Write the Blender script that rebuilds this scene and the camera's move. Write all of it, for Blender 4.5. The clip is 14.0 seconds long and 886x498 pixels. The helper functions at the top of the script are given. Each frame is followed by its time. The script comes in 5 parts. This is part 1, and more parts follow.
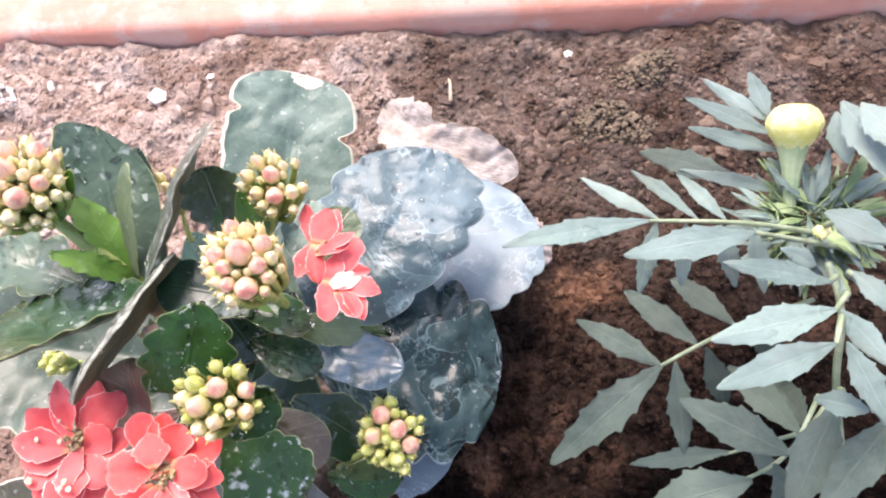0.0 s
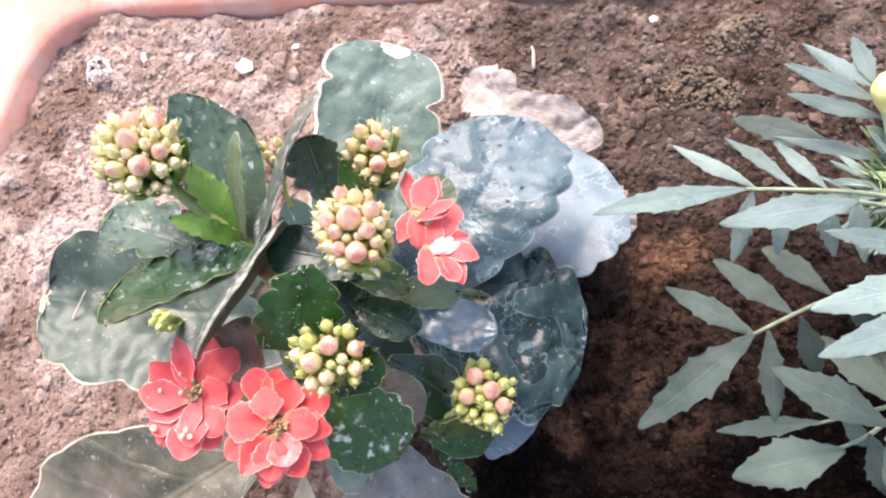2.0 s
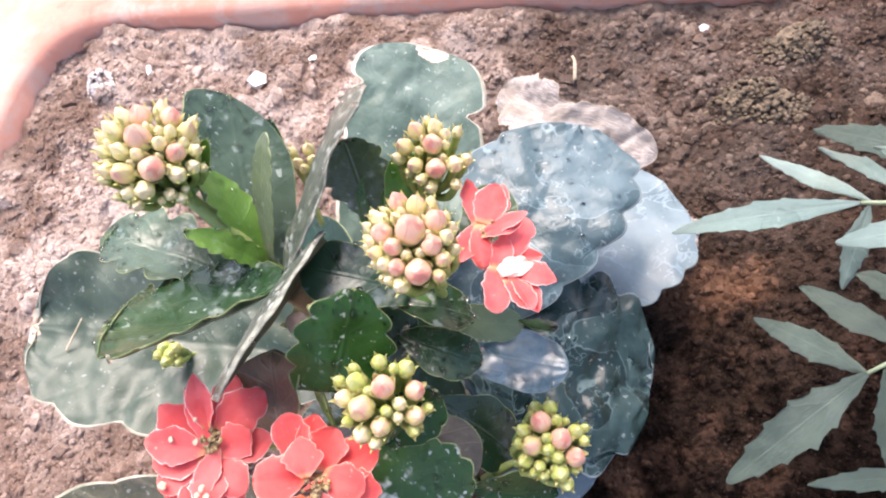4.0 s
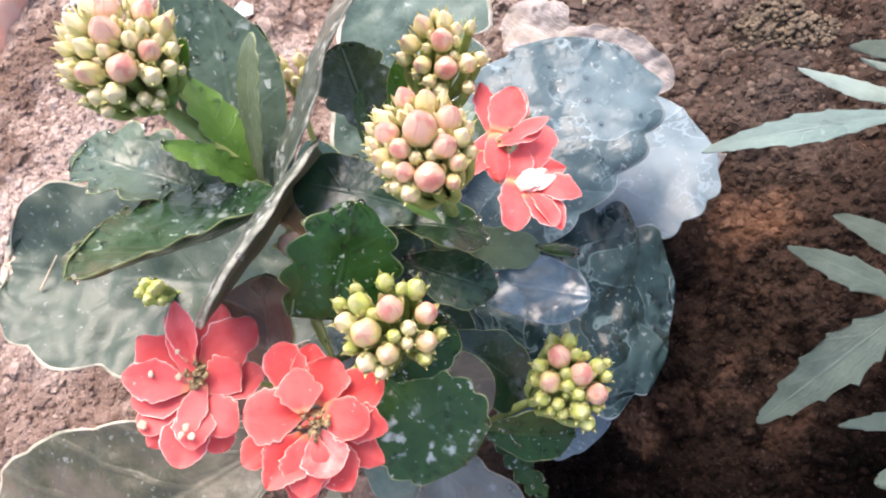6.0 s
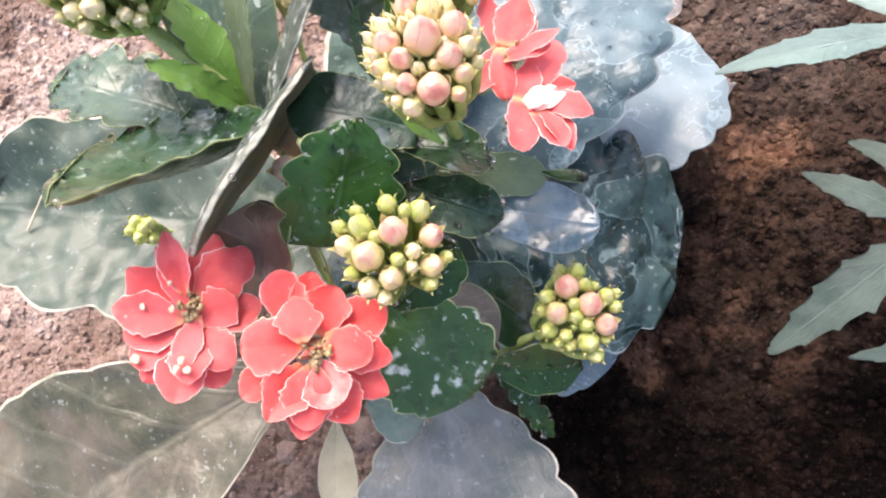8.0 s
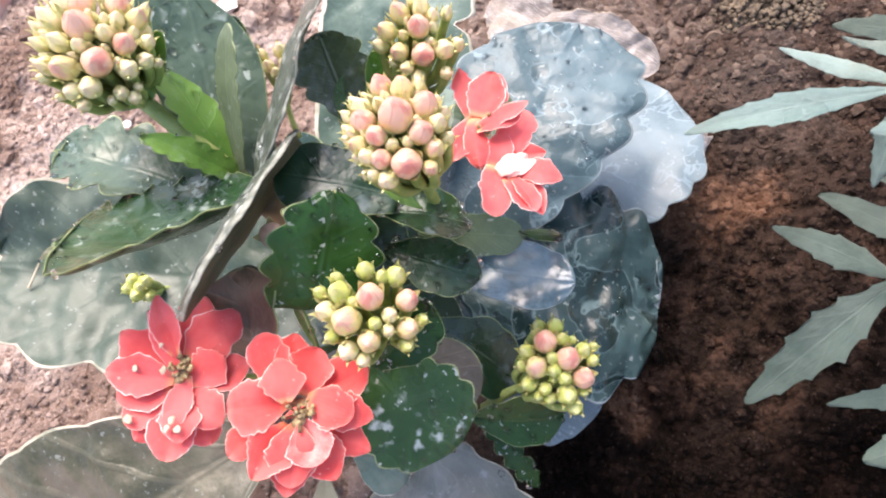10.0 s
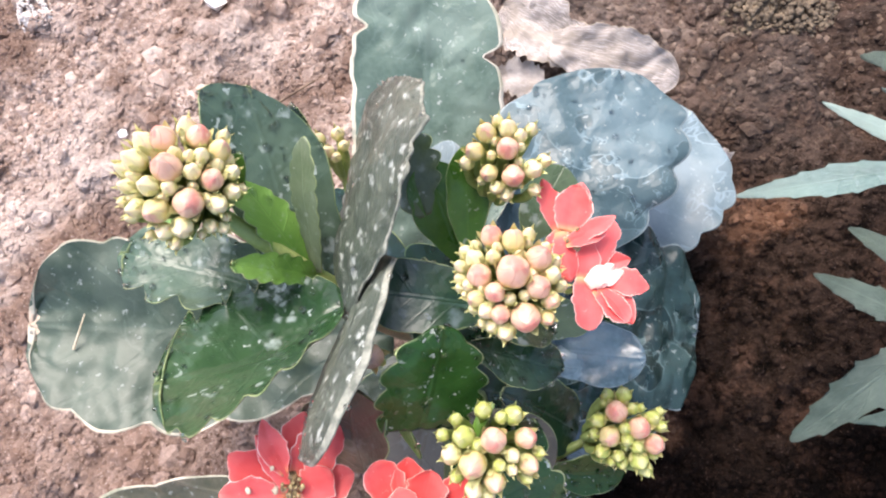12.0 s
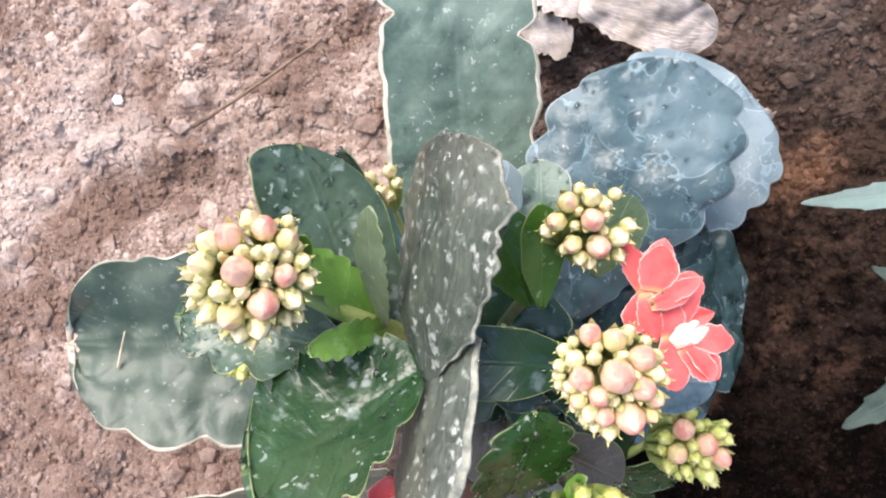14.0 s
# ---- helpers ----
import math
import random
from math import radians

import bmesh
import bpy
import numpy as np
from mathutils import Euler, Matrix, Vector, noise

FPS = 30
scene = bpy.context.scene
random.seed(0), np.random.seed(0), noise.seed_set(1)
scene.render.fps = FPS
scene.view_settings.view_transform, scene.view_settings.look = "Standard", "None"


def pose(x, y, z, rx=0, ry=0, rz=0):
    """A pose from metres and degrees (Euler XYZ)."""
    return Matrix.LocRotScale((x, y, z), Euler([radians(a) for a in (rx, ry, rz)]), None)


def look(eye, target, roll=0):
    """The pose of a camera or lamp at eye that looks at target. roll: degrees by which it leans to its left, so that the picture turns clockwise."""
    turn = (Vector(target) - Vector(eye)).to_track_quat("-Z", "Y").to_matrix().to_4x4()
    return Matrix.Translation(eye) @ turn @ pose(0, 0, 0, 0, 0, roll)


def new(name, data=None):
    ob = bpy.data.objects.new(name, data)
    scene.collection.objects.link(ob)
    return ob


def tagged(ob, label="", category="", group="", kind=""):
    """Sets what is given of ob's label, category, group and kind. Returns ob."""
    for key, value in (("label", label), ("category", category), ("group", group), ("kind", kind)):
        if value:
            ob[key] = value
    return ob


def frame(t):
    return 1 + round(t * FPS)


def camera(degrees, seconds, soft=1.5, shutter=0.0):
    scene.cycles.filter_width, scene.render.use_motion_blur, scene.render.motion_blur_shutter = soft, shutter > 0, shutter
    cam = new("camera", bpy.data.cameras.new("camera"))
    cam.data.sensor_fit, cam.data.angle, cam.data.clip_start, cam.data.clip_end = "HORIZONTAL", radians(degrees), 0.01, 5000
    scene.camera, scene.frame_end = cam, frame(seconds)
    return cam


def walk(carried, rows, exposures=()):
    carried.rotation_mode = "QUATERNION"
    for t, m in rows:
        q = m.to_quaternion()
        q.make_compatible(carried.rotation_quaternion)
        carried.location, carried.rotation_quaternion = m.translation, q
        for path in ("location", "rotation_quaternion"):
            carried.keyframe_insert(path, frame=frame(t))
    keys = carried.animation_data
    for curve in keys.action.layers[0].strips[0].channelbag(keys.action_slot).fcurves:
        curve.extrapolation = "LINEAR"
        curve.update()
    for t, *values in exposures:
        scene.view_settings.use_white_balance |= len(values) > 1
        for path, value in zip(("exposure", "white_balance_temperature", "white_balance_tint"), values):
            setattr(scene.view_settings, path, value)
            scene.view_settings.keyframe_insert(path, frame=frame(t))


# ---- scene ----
EXPOSURE = 1.55
cam = camera(61.0, 14.0, soft=2.1)
PATH = [
    (0, (0.10112, -0.04961, 0.21915), (0.06144, 0.03516, 0.04240), -28.00),
    (0.5, (0.10010, -0.05022, 0.22068), (0.05389, 0.02988, 0.04334), -32.64),
    (1, (0.09850, -0.05068, 0.22284), (0.04641, 0.02738, 0.04622), -35.69),
    (1.5, (0.09773, -0.05130, 0.22443), (0.04275, 0.02574, 0.04824), -37.04),
    (2, (0.09527, -0.05170, 0.22440), (0.03897, 0.02497, 0.04847), -37.41),
    (2.5, (0.09087, -0.05224, 0.22244), (0.03156, 0.02711, 0.04870), -37.06),
    (2.7, (0.08901, -0.05194, 0.22122), (0.02980, 0.02832, 0.04786), -36.70),
    (4.8, (0.07143, -0.04177, 0.19555), (0.02356, 0.04421, 0.02143), -31.63),
    (5, (0.07078, -0.04182, 0.19391), (0.02424, 0.04430, 0.01950), -31.14),
    (5.5, (0.06966, -0.04414, 0.19350), (0.02008, 0.03789, 0.01797), -33.16),
    (6, (0.06941, -0.04566, 0.19215), (0.01647, 0.02942, 0.01450), -36.35),
    (6.5, (0.06905, -0.04847, 0.19225), (0.01352, 0.02221, 0.01358), -38.67),
    (7, (0.06781, -0.04825, 0.18955), (0.01426, 0.01643, 0.00803), -40.28),
    (7.5, (0.06769, -0.04779, 0.18755), (0.01318, 0.01178, 0.00457), -43.15),
    (8, (0.06644, -0.04740, 0.18636), (0.01396, 0.01569, 0.00397), -41.10),
    (8.2, (0.06888, -0.04746, 0.18954), (0.01445, 0.02233, 0.01019), -39.89),
    (10.3, (0.07147, -0.04543, 0.19117), (0.02028, 0.02911, 0.01277), -37.19),
    (10.5, (0.07115, -0.04338, 0.19096), (0.02159, 0.03325, 0.01300), -36.08),
    (11, (0.06835, -0.03631, 0.19389), (0.02421, 0.04330, 0.01581), -33.61),
    (11.5, (0.05933, -0.02676, 0.20694), (0.01285, 0.04201, 0.02498), -38.09),
    (12, (0.05527, -0.01768, 0.20856), (0.01232, 0.03258, 0.01980), -45.58),
    (12.5, (0.05180, -0.00749, 0.20702), (0.01069, 0.02554, 0.01410), -57.91),
    (13, (0.04553, -0.00360, 0.21478), (0.00524, 0.02601, 0.02113), -59.96),
    (13.5, (0.04541, 0.00526, 0.21632), (0.00374, 0.02757, 0.02199), -68.71),
    (14, (0.04389, 0.01439, 0.21164), (0.00168, 0.02900, 0.01670), -78.32),
]
walk(cam, [(t, look(eye, target, roll)) for t, eye, target, roll in PATH],
     exposures=[(t, EXPOSURE + more, kelvin, tint) for t, more, kelvin, tint in (
         (0.0, 0.15, 6720.0, 21.0), (2.5, 0.07, 6700.0, 20.0), (5.0, 0.0, 6700.0, 18.0), (6.0, -0.06, 6720.0, 18.0), (8.0, 0.13, 6800.0, 17.5), (11.0, -0.03, 6620.0, 16.0), (12.5, -0.11, 6540.0, 14.0), (14.0, -0.20, 6500.0, 13.5))])

# ---- light: bright thinly clouded sky, broad veiled sun beyond the bed ----
SUN_UP, SUN_TURN = 64.0, -14.0
world = bpy.data.worlds.new("sky")
world.use_nodes = True
scene.world = world
wn = world.node_tree.nodes
sky = wn.new("ShaderNodeTexSky")
sky.sky_type, sky.sun_disc = "NISHITA", False
sky.sun_elevation, sky.sun_rotation = radians(SUN_UP), radians(SUN_TURN)
sky.air_density, sky.dust_density, sky.ozone_density = 1.0, 3.0, 1.0
world.node_tree.links.new(sky.outputs[0], wn["Background"].inputs[0])
wn["Background"].inputs[1].default_value = 0.15
sun = new("sun", bpy.data.lights.new("sun", "SUN"))
sun.data.energy, sun.data.angle, sun.data.color = 1.85, radians(38), (1.0, 0.95, 0.88)
up, turn = radians(SUN_UP), radians(SUN_TURN)
sun.matrix_world = look((math.sin(turn) * math.cos(up) * 3, math.cos(turn) * math.cos(up) * 3, math.sin(up) * 3), (0, 0, 0))

# ---- materials ----


class Nodes:
    """A node material in the making."""

    def __init__(self, name):
        self.mat = bpy.data.materials.new(name)
        self.mat.use_nodes = True
        self.tree = self.mat.node_tree
        self.bsdf = self.tree.nodes["Principled BSDF"]
        self.coord = self.tree.nodes.new("ShaderNodeTexCoord")

    def add(self, kind, **inputs):
        node = self.tree.nodes.new(kind)
        for key, value in inputs.items():
            self.put(node.inputs[key.replace("_", " ")], value)
        return node

    def put(self, socket, value):
        if isinstance(value, bpy.types.NodeSocket):
            self.tree.links.new(value, socket)
        else:
            socket.default_value = value

    def noise(self, scale, detail=4.0, rough=0.6, where="Object", distort=0.0):
        return self.add("ShaderNodeTexNoise", Vector=self.coord.outputs[where], Scale=scale, Detail=detail,
                        Roughness=rough, Distortion=distort).outputs[0]

    def cells(self, scale, feature="F1", where="Object", out="Distance", shift=None):
        node = self.tree.nodes.new("ShaderNodeTexVoronoi")
        node.feature = feature
        self.put(node.inputs["Vector"], shift or self.coord.outputs[where])
        node.inputs["Scale"].default_value = scale
        return node.outputs[out]

    def steps(self, value, low, high, a=0.0, b=1.0):
        node = self.tree.nodes.new("ShaderNodeMapRange")
        node.interpolation_type = "SMOOTHSTEP"
        for socket, v in zip(node.inputs[:5], (value, low, high, a, b)):
            self.put(socket, v)
        return node.outputs[0]

    def mix(self, fac, a, b, mode="MIX"):
        node = self.tree.nodes.new("ShaderNodeMix")
        node.data_type, node.blend_type = "RGBA", mode
        for socket, v in ((node.inputs[0], fac), (node.inputs[6], a), (node.inputs[7], b)):
            if isinstance(v, tuple) and len(v) == 3:
                v = (*v, 1)
            self.put(socket, v)
        return node.outputs[2]

    def math(self, op, a, b=0.0):
        node = self.tree.nodes.new("ShaderNodeMath")
        node.operation = op
        self.put(node.inputs[0], a), self.put(node.inputs[1], b)
        return node.outputs[0]

    def bump(self, height, distance, strength=1.0):
        node = self.add("ShaderNodeBump", Height=height, Distance=distance, Strength=strength)
        if self.bsdf.inputs["Normal"].is_linked:
            self.tree.links.new(self.bsdf.inputs["Normal"].links[0].from_socket, node.inputs["Normal"])
        self.tree.links.new(node.outputs[0], self.bsdf.inputs["Normal"])

    def done(self, color, rough, **more):
        self.put(self.bsdf.inputs["Base Color"], (*color, 1) if isinstance(color, tuple) and len(color) == 3 else color)
        self.put(self.bsdf.inputs["Roughness"], rough)
        for key, value in more.items():
            self.put(self.bsdf.inputs[key.replace("_", " ")], value)
        return self.mat


def leaf_material(name, dark, light, rough, spots=0.0, spot_color=(0.42, 0.45, 0.42), spot_scale=260.0, spot_fill=0.5, mottle=0.0,
                  vein=0.12, gloss=0.5, bumps=1.0, stain=None, vary=0.0, ribs=0.6, streak=0.0):
    """Fleshy leaf skin: two greens, veins along the blade, spots for dried water marks and painted glints, and a fine
    relief.
    """
    n = Nodes(name)
    broad = n.noise(55.0, 3.0)
    fine = n.noise(900.0, 3.0)
    color = n.mix(n.steps(broad, 0.35, 0.68), dark, light)
    color = n.mix(n.steps(fine, 0.3, 0.75, 0.0, 0.35), color, light)
    if streak:
        lengthwise = n.add("ShaderNodeMapping", Vector=n.coord.outputs["UV"])
        lengthwise.inputs["Scale"].default_value = (9.0, 55.0, 1.0)
        fibre = n.add("ShaderNodeTexNoise", Vector=lengthwise.outputs[0], Scale=1.0, Detail=4.0, Roughness=0.65).outputs[0]
        color = n.mix(n.steps(fibre, 0.45, 0.68, 0.0, streak), color, tuple(min(1.0, c * 1.5 + 0.10) for c in light))
        n.bump(fibre, 0.0009, 0.5)
    if stain:
        color = n.mix(n.steps(n.noise(38.0, 4.0, 0.6, distort=1.0), 0.48, 0.66, 0.0, 0.8), color, stain)
    if vary:
        age = n.add("ShaderNodeObjectInfo").outputs["Random"]
        color = n.mix(n.steps(age, 0.0, 1.0, vary, 0.0), color, tuple(c * 0.6 for c in dark))
        color = n.mix(n.steps(age, 0.70, 1.0, 0.0, vary), color, tuple(min(1.0, c * 1.45) for c in light))
    split = n.add("ShaderNodeSeparateXYZ", Vector=n.coord.outputs["UV"])
    off = n.math("ABSOLUTE", n.math("SUBTRACT", split.outputs[1], 0.5))
    rib = n.steps(off, 0.0, 0.035, 1.0, 0.0)
    slant = n.math("SINE", n.math("MULTIPLY", n.math("SUBTRACT", split.outputs[0], n.math("MULTIPLY", off, 0.55)), 34.0))
    side = n.steps(slant, 0.86, 1.0)
    veins = n.math("MAXIMUM", rib, n.math("MULTIPLY", side, ribs))
    color = n.mix(n.math("MULTIPLY", veins, vein), color, tuple(min(1.0, c * 1.5 + 0.03) for c in light))
    patch = 0.0
    if mottle:
        field = n.noise(78.0, 3.0, 0.5, distort=0.8)
        second = n.noise(270.0, 3.0, 0.5, distort=0.4)
        patch = n.math("MAXIMUM", n.steps(field, 0.52, 0.535), n.math("MULTIPLY", n.steps(second, 0.61, 0.625), n.steps(field, 0.42, 0.5)))
        line = n.math("MULTIPLY", n.steps(field, 0.496, 0.512), n.steps(field, 0.515, 0.532, 1.0, 0.0))
        line = n.math("MAXIMUM", line, n.math("MULTIPLY", n.math("MULTIPLY", n.steps(second, 0.585, 0.60), n.steps(second, 0.605, 0.62, 1.0, 0.0)), n.steps(field, 0.42, 0.5)))
        color = n.mix(n.math("MULTIPLY", patch, mottle), color, tuple(c * 0.75 for c in dark))
        color = n.mix(n.math("MULTIPLY", n.math("MULTIPLY", line, n.steps(n.noise(60.0, 2.0), 0.36, 0.56)), mottle * 0.95), color, tuple(min(1.0, c * 1.6 + 0.06) for c in light))
        n.bump(patch, 0.0003, 0.3 * mottle)
    rough_out = n.math("ADD", n.math("MULTIPLY", n.math("SUBTRACT", broad, 0.5), 0.35), rough)
    if spots:
        blur = n.add("ShaderNodeVectorMath")
        blur.operation = "MULTIPLY_ADD"
        jitter = n.add("ShaderNodeTexNoise", Vector=n.coord.outputs["Object"], Scale=spot_scale * 2.0, Detail=4.0)
        n.put(blur.inputs[0], jitter.outputs[1]), n.put(blur.inputs[1], (1.1 / spot_scale,) * 3)
        n.put(blur.inputs[2], n.coord.outputs["Object"])
        near = n.cells(spot_scale, shift=blur.outputs[0])
        drop = n.math("MULTIPLY", n.steps(near, 0.12, 0.40, 0.7, 0.0), n.steps(n.noise(spot_scale * 0.33, 3.0), spot_fill, spot_fill + 0.10))
        small = n.cells(spot_scale * 2.1, shift=blur.outputs[0])
        chance = n.add("ShaderNodeSeparateColor", Color=n.cells(spot_scale * 2.1, out="Color", shift=blur.outputs[0])).outputs[1]
        speck = n.steps(n.math("SUBTRACT", small, n.math("MULTIPLY", n.math("POWER", chance, 3.5), 0.34)), 0.0, 0.06, 0.8, 0.0)
        drop = n.math("MAXIMUM", drop, n.math("MULTIPLY", speck, n.steps(n.noise(150.0, 3.0), 0.38, 0.58, 0.1, 1.0)))
        color = n.mix(n.math("MULTIPLY", drop, spots), color, spot_color)
        rough_out = n.math("ADD", rough_out, n.math("MULTIPLY", drop, 0.15))
    n.bump(veins, 0.0005, 0.12 + vein)
    if patch:
        rough_out = n.math("SUBTRACT", rough_out, n.math("MULTIPLY", patch, 0.12 * mottle))
    n.bump(n.noise(210.0, 3.0, 0.5), 0.0008 * bumps, 0.6)
    n.bump(fine, 0.00015, 0.4)
    return n.done(color, rough_out, Specular_IOR_Level=gloss)


def plain_material(name, a, b, scale, rough, bump=0.0002, **more):
    n = Nodes(name)
    color = n.mix(n.steps(n.noise(scale, 5.0), 0.3, 0.7), a, b)
    n.bump(n.noise(scale * 4, 3.0), bump, 0.6)
    return n.done(color, rough, **more)


GREEN = leaf_material("green_leaf", (0.008, 0.032, 0.006), (0.021, 0.064, 0.014), 0.24, spots=0.8, spot_scale=420.0, spot_fill=0.70, gloss=0.22, ribs=0.2)
BRIGHT = leaf_material("young_leaf", (0.085, 0.20, 0.028), (0.16, 0.30, 0.050), 0.38, spots=0.2, spot_scale=420.0)
MID = leaf_material("mid_green_leaf", (0.026, 0.080, 0.010), (0.065, 0.150, 0.026), 0.30, spots=0.5, spot_scale=330.0, spot_fill=0.62, gloss=0.35, ribs=0.2)
# The bluish spots are sky glints painted into the colour.
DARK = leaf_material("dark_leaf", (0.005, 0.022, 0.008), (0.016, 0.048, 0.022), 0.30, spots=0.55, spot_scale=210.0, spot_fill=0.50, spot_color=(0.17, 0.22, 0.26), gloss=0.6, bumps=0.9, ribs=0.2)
GREYED = leaf_material("greyed_leaf", (0.032, 0.062, 0.036), (0.082, 0.126, 0.082), 0.30, spots=0.85, spot_scale=270.0, spot_fill=0.48, spot_color=(0.40, 0.46, 0.42), gloss=0.45, ribs=0.3, bumps=1.4)
WET = leaf_material("wet_leaf", (0.008, 0.030, 0.009), (0.026, 0.066, 0.024), 0.28, spots=0.8, spot_scale=300.0, spot_fill=0.52, spot_color=(0.40, 0.46, 0.42), gloss=0.45, ribs=0.3, bumps=1.4)
SPOTTED = leaf_material("spotted_leaf", (0.015, 0.044, 0.011), (0.036, 0.086, 0.024), 0.26, spots=1.0, spot_scale=330.0, spot_fill=0.46, gloss=0.3, ribs=0.2, bumps=1.6,
                        spot_color=(0.52, 0.57, 0.53))
DUSTY = leaf_material("dusty_leaf", (0.028, 0.040, 0.028), (0.082, 0.095, 0.070), 0.42, spots=1.0, spot_scale=390.0, spot_fill=0.40,
                      spot_color=(0.46, 0.48, 0.43), bumps=2.4, streak=0.2, ribs=0.1)
OLD = leaf_material("old_leaf", (0.072, 0.116, 0.087), (0.142, 0.196, 0.159), 0.46, spots=0.7, spot_scale=330.0, spot_fill=0.60, mottle=0.12, vein=0.12, gloss=0.35, bumps=1.2, ribs=0.3)
OLDBROWN = leaf_material("fading_leaf", (0.040, 0.042, 0.020), (0.120, 0.108, 0.070), 0.40, spots=0.4, spot_scale=330.0, spot_fill=0.66, mottle=0.08, vein=0.28, gloss=0.45, bumps=1.4,
                         stain=(0.115, 0.092, 0.064), ribs=0.6)
FADED = leaf_material("faded_leaf", (0.082, 0.098, 0.074), (0.215, 0.212, 0.180), 0.44, spots=0.6, spot_scale=330.0, spot_fill=0.60, mottle=0.15, vein=0.16, gloss=0.6, bumps=1.2, ribs=0.3, streak=0.1)
MOTTLED = leaf_material("mottled_leaf", (0.040, 0.076, 0.082), (0.092, 0.142, 0.156), 0.46, spots=0.6, spot_scale=330.0, spot_fill=0.64, mottle=0.62, vein=0.06, gloss=0.5, bumps=1.6, ribs=0.2)
SHEEN = leaf_material("sheen_leaf", (0.088, 0.135, 0.150), (0.150, 0.205, 0.225), 0.56, spots=0.5, spot_scale=330.0, spot_fill=0.66, mottle=0.40, vein=0.03, gloss=0.8, bumps=0.25, ribs=0.1)
TEAL = leaf_material("teal_leaf", (0.007, 0.022, 0.020), (0.030, 0.060, 0.058), 0.38, spots=0.4, spot_scale=330.0, spot_fill=0.64, mottle=0.85, vein=0.07, gloss=0.4, bumps=1.6, ribs=0.3)
LEATHERY = leaf_material("leathery_leaf", (0.026, 0.046, 0.026), (0.070, 0.094, 0.066), 0.46, spots=0.5, spot_scale=330.0, spot_fill=0.60, mottle=0.14, vein=0.16, gloss=0.5, bumps=0.7, ribs=0.5)
# Light tone: bluish-white sky reflection painted in as patches of base colour.
GLOSS = leaf_material("glossy_leaf", (0.022, 0.052, 0.050), (0.16, 0.23, 0.25), 0.28, mottle=0.3, vein=0.0, ribs=0.0, gloss=1.0, bumps=1.3)
OLIVE = leaf_material("olive_leaf", (0.042, 0.068, 0.028), (0.092, 0.130, 0.062), 0.32, spots=0.6, ribs=0.2)
PALE_OLIVE = leaf_material("pale_olive_leaf", (0.085, 0.120, 0.062), (0.150, 0.185, 0.110), 0.40, spots=0.4, spot_scale=330.0, ribs=0.2)
PURPLE = leaf_material("purplish_leaf", (0.042, 0.034, 0.020), (0.105, 0.084, 0.054), 0.34, spots=0.2)
PALE = leaf_material("pale_leaf", (0.25, 0.22, 0.12), (0.38, 0.34, 0.22), 0.5)
MARI = leaf_material("marigold_leaf", (0.105, 0.165, 0.135), (0.200, 0.275, 0.240), 0.33, vein=0.22, gloss=0.8, bumps=0.9, vary=0.45, ribs=0.25, streak=0.18)
# Older leaflets: a duller olive hue, plus shade put into the colour.
MARI_OLD_SHADED = leaf_material("older_shaded_marigold_leaf", (0.036, 0.060, 0.044), (0.086, 0.120, 0.094), 0.46, vein=0.20, gloss=0.5, bumps=0.9, vary=0.35, ribs=0.3, streak=0.15)
RIM = plain_material("leaf_rim", (0.17, 0.18, 0.12), (0.60, 0.53, 0.42), 130.0, 0.6)
BLUSH_PETAL = plain_material("blush_petal", (0.68, 0.075, 0.066), (0.80, 0.27, 0.23), 330.0, 0.6)
BACK = plain_material("leaf_underside", (0.062, 0.072, 0.038), (0.125, 0.128, 0.074), 150.0, 0.5, 0.0004)
DUSTY_EDGE = plain_material("dusty_edge", (0.09, 0.10, 0.075), (0.30, 0.30, 0.24), 400.0, 0.6, 0.0004)
PALE_RIM = plain_material("pale_leaf_rim", (0.34, 0.33, 0.24), (0.72, 0.66, 0.54), 150.0, 0.6)
RIM_BLUE = plain_material("blue_rim", (0.13, 0.17, 0.175), (0.24, 0.28, 0.28), 110.0, 0.55)
SEAR = plain_material("withered_edge", (0.52, 0.39, 0.28), (0.72, 0.62, 0.49), 180.0, 0.6, 0.0006)
RIM_GREEN = plain_material("young_rim", (0.07, 0.12, 0.04), (0.32, 0.36, 0.16), 170.0, 0.45)
STALK = plain_material("stalk", (0.20, 0.27, 0.06), (0.36, 0.41, 0.13), 240.0, 0.45)
TUFT = plain_material("young_frond", (0.10, 0.16, 0.06), (0.23, 0.30, 0.14), 240.0, 0.5)
MARI_STEM = plain_material("marigold_stem", (0.14, 0.19, 0.10), (0.26, 0.31, 0.20), 240.0, 0.5)
# Darker green for the inner stems, with their shade put into the colour.
SHADED_STEM = plain_material("shaded_stem", (0.045, 0.070, 0.024), (0.095, 0.125, 0.050), 220.0, 0.55)
BROWN_STEM = plain_material("old_stem", (0.12, 0.09, 0.05), (0.22, 0.18, 0.10), 200.0, 0.6)
STAMEN = plain_material("stamen", (0.07, 0.02, 0.012), (0.52, 0.42, 0.20), 1100.0, 0.6)
DRY = leaf_material("dried_leaf", (0.20, 0.170, 0.150), (0.40, 0.355, 0.325), 0.75, vein=0.06, gloss=0.2, bumps=2.0, stain=(0.31, 0.26, 0.21), ribs=0.3, streak=0.7)
DRY_EDGE = plain_material("dried_edge", (0.36, 0.28, 0.2), (0.55, 0.46, 0.36), 300.0, 0.75)
WHITE_STONE = plain_material("white_grit", (0.62, 0.60, 0.55), (0.8, 0.78, 0.74), 300.0, 0.7, 0.0006)
TWIG = plain_material("twig", (0.09, 0.05, 0.03), (0.22, 0.15, 0.10), 260.0, 0.8, 0.0004)
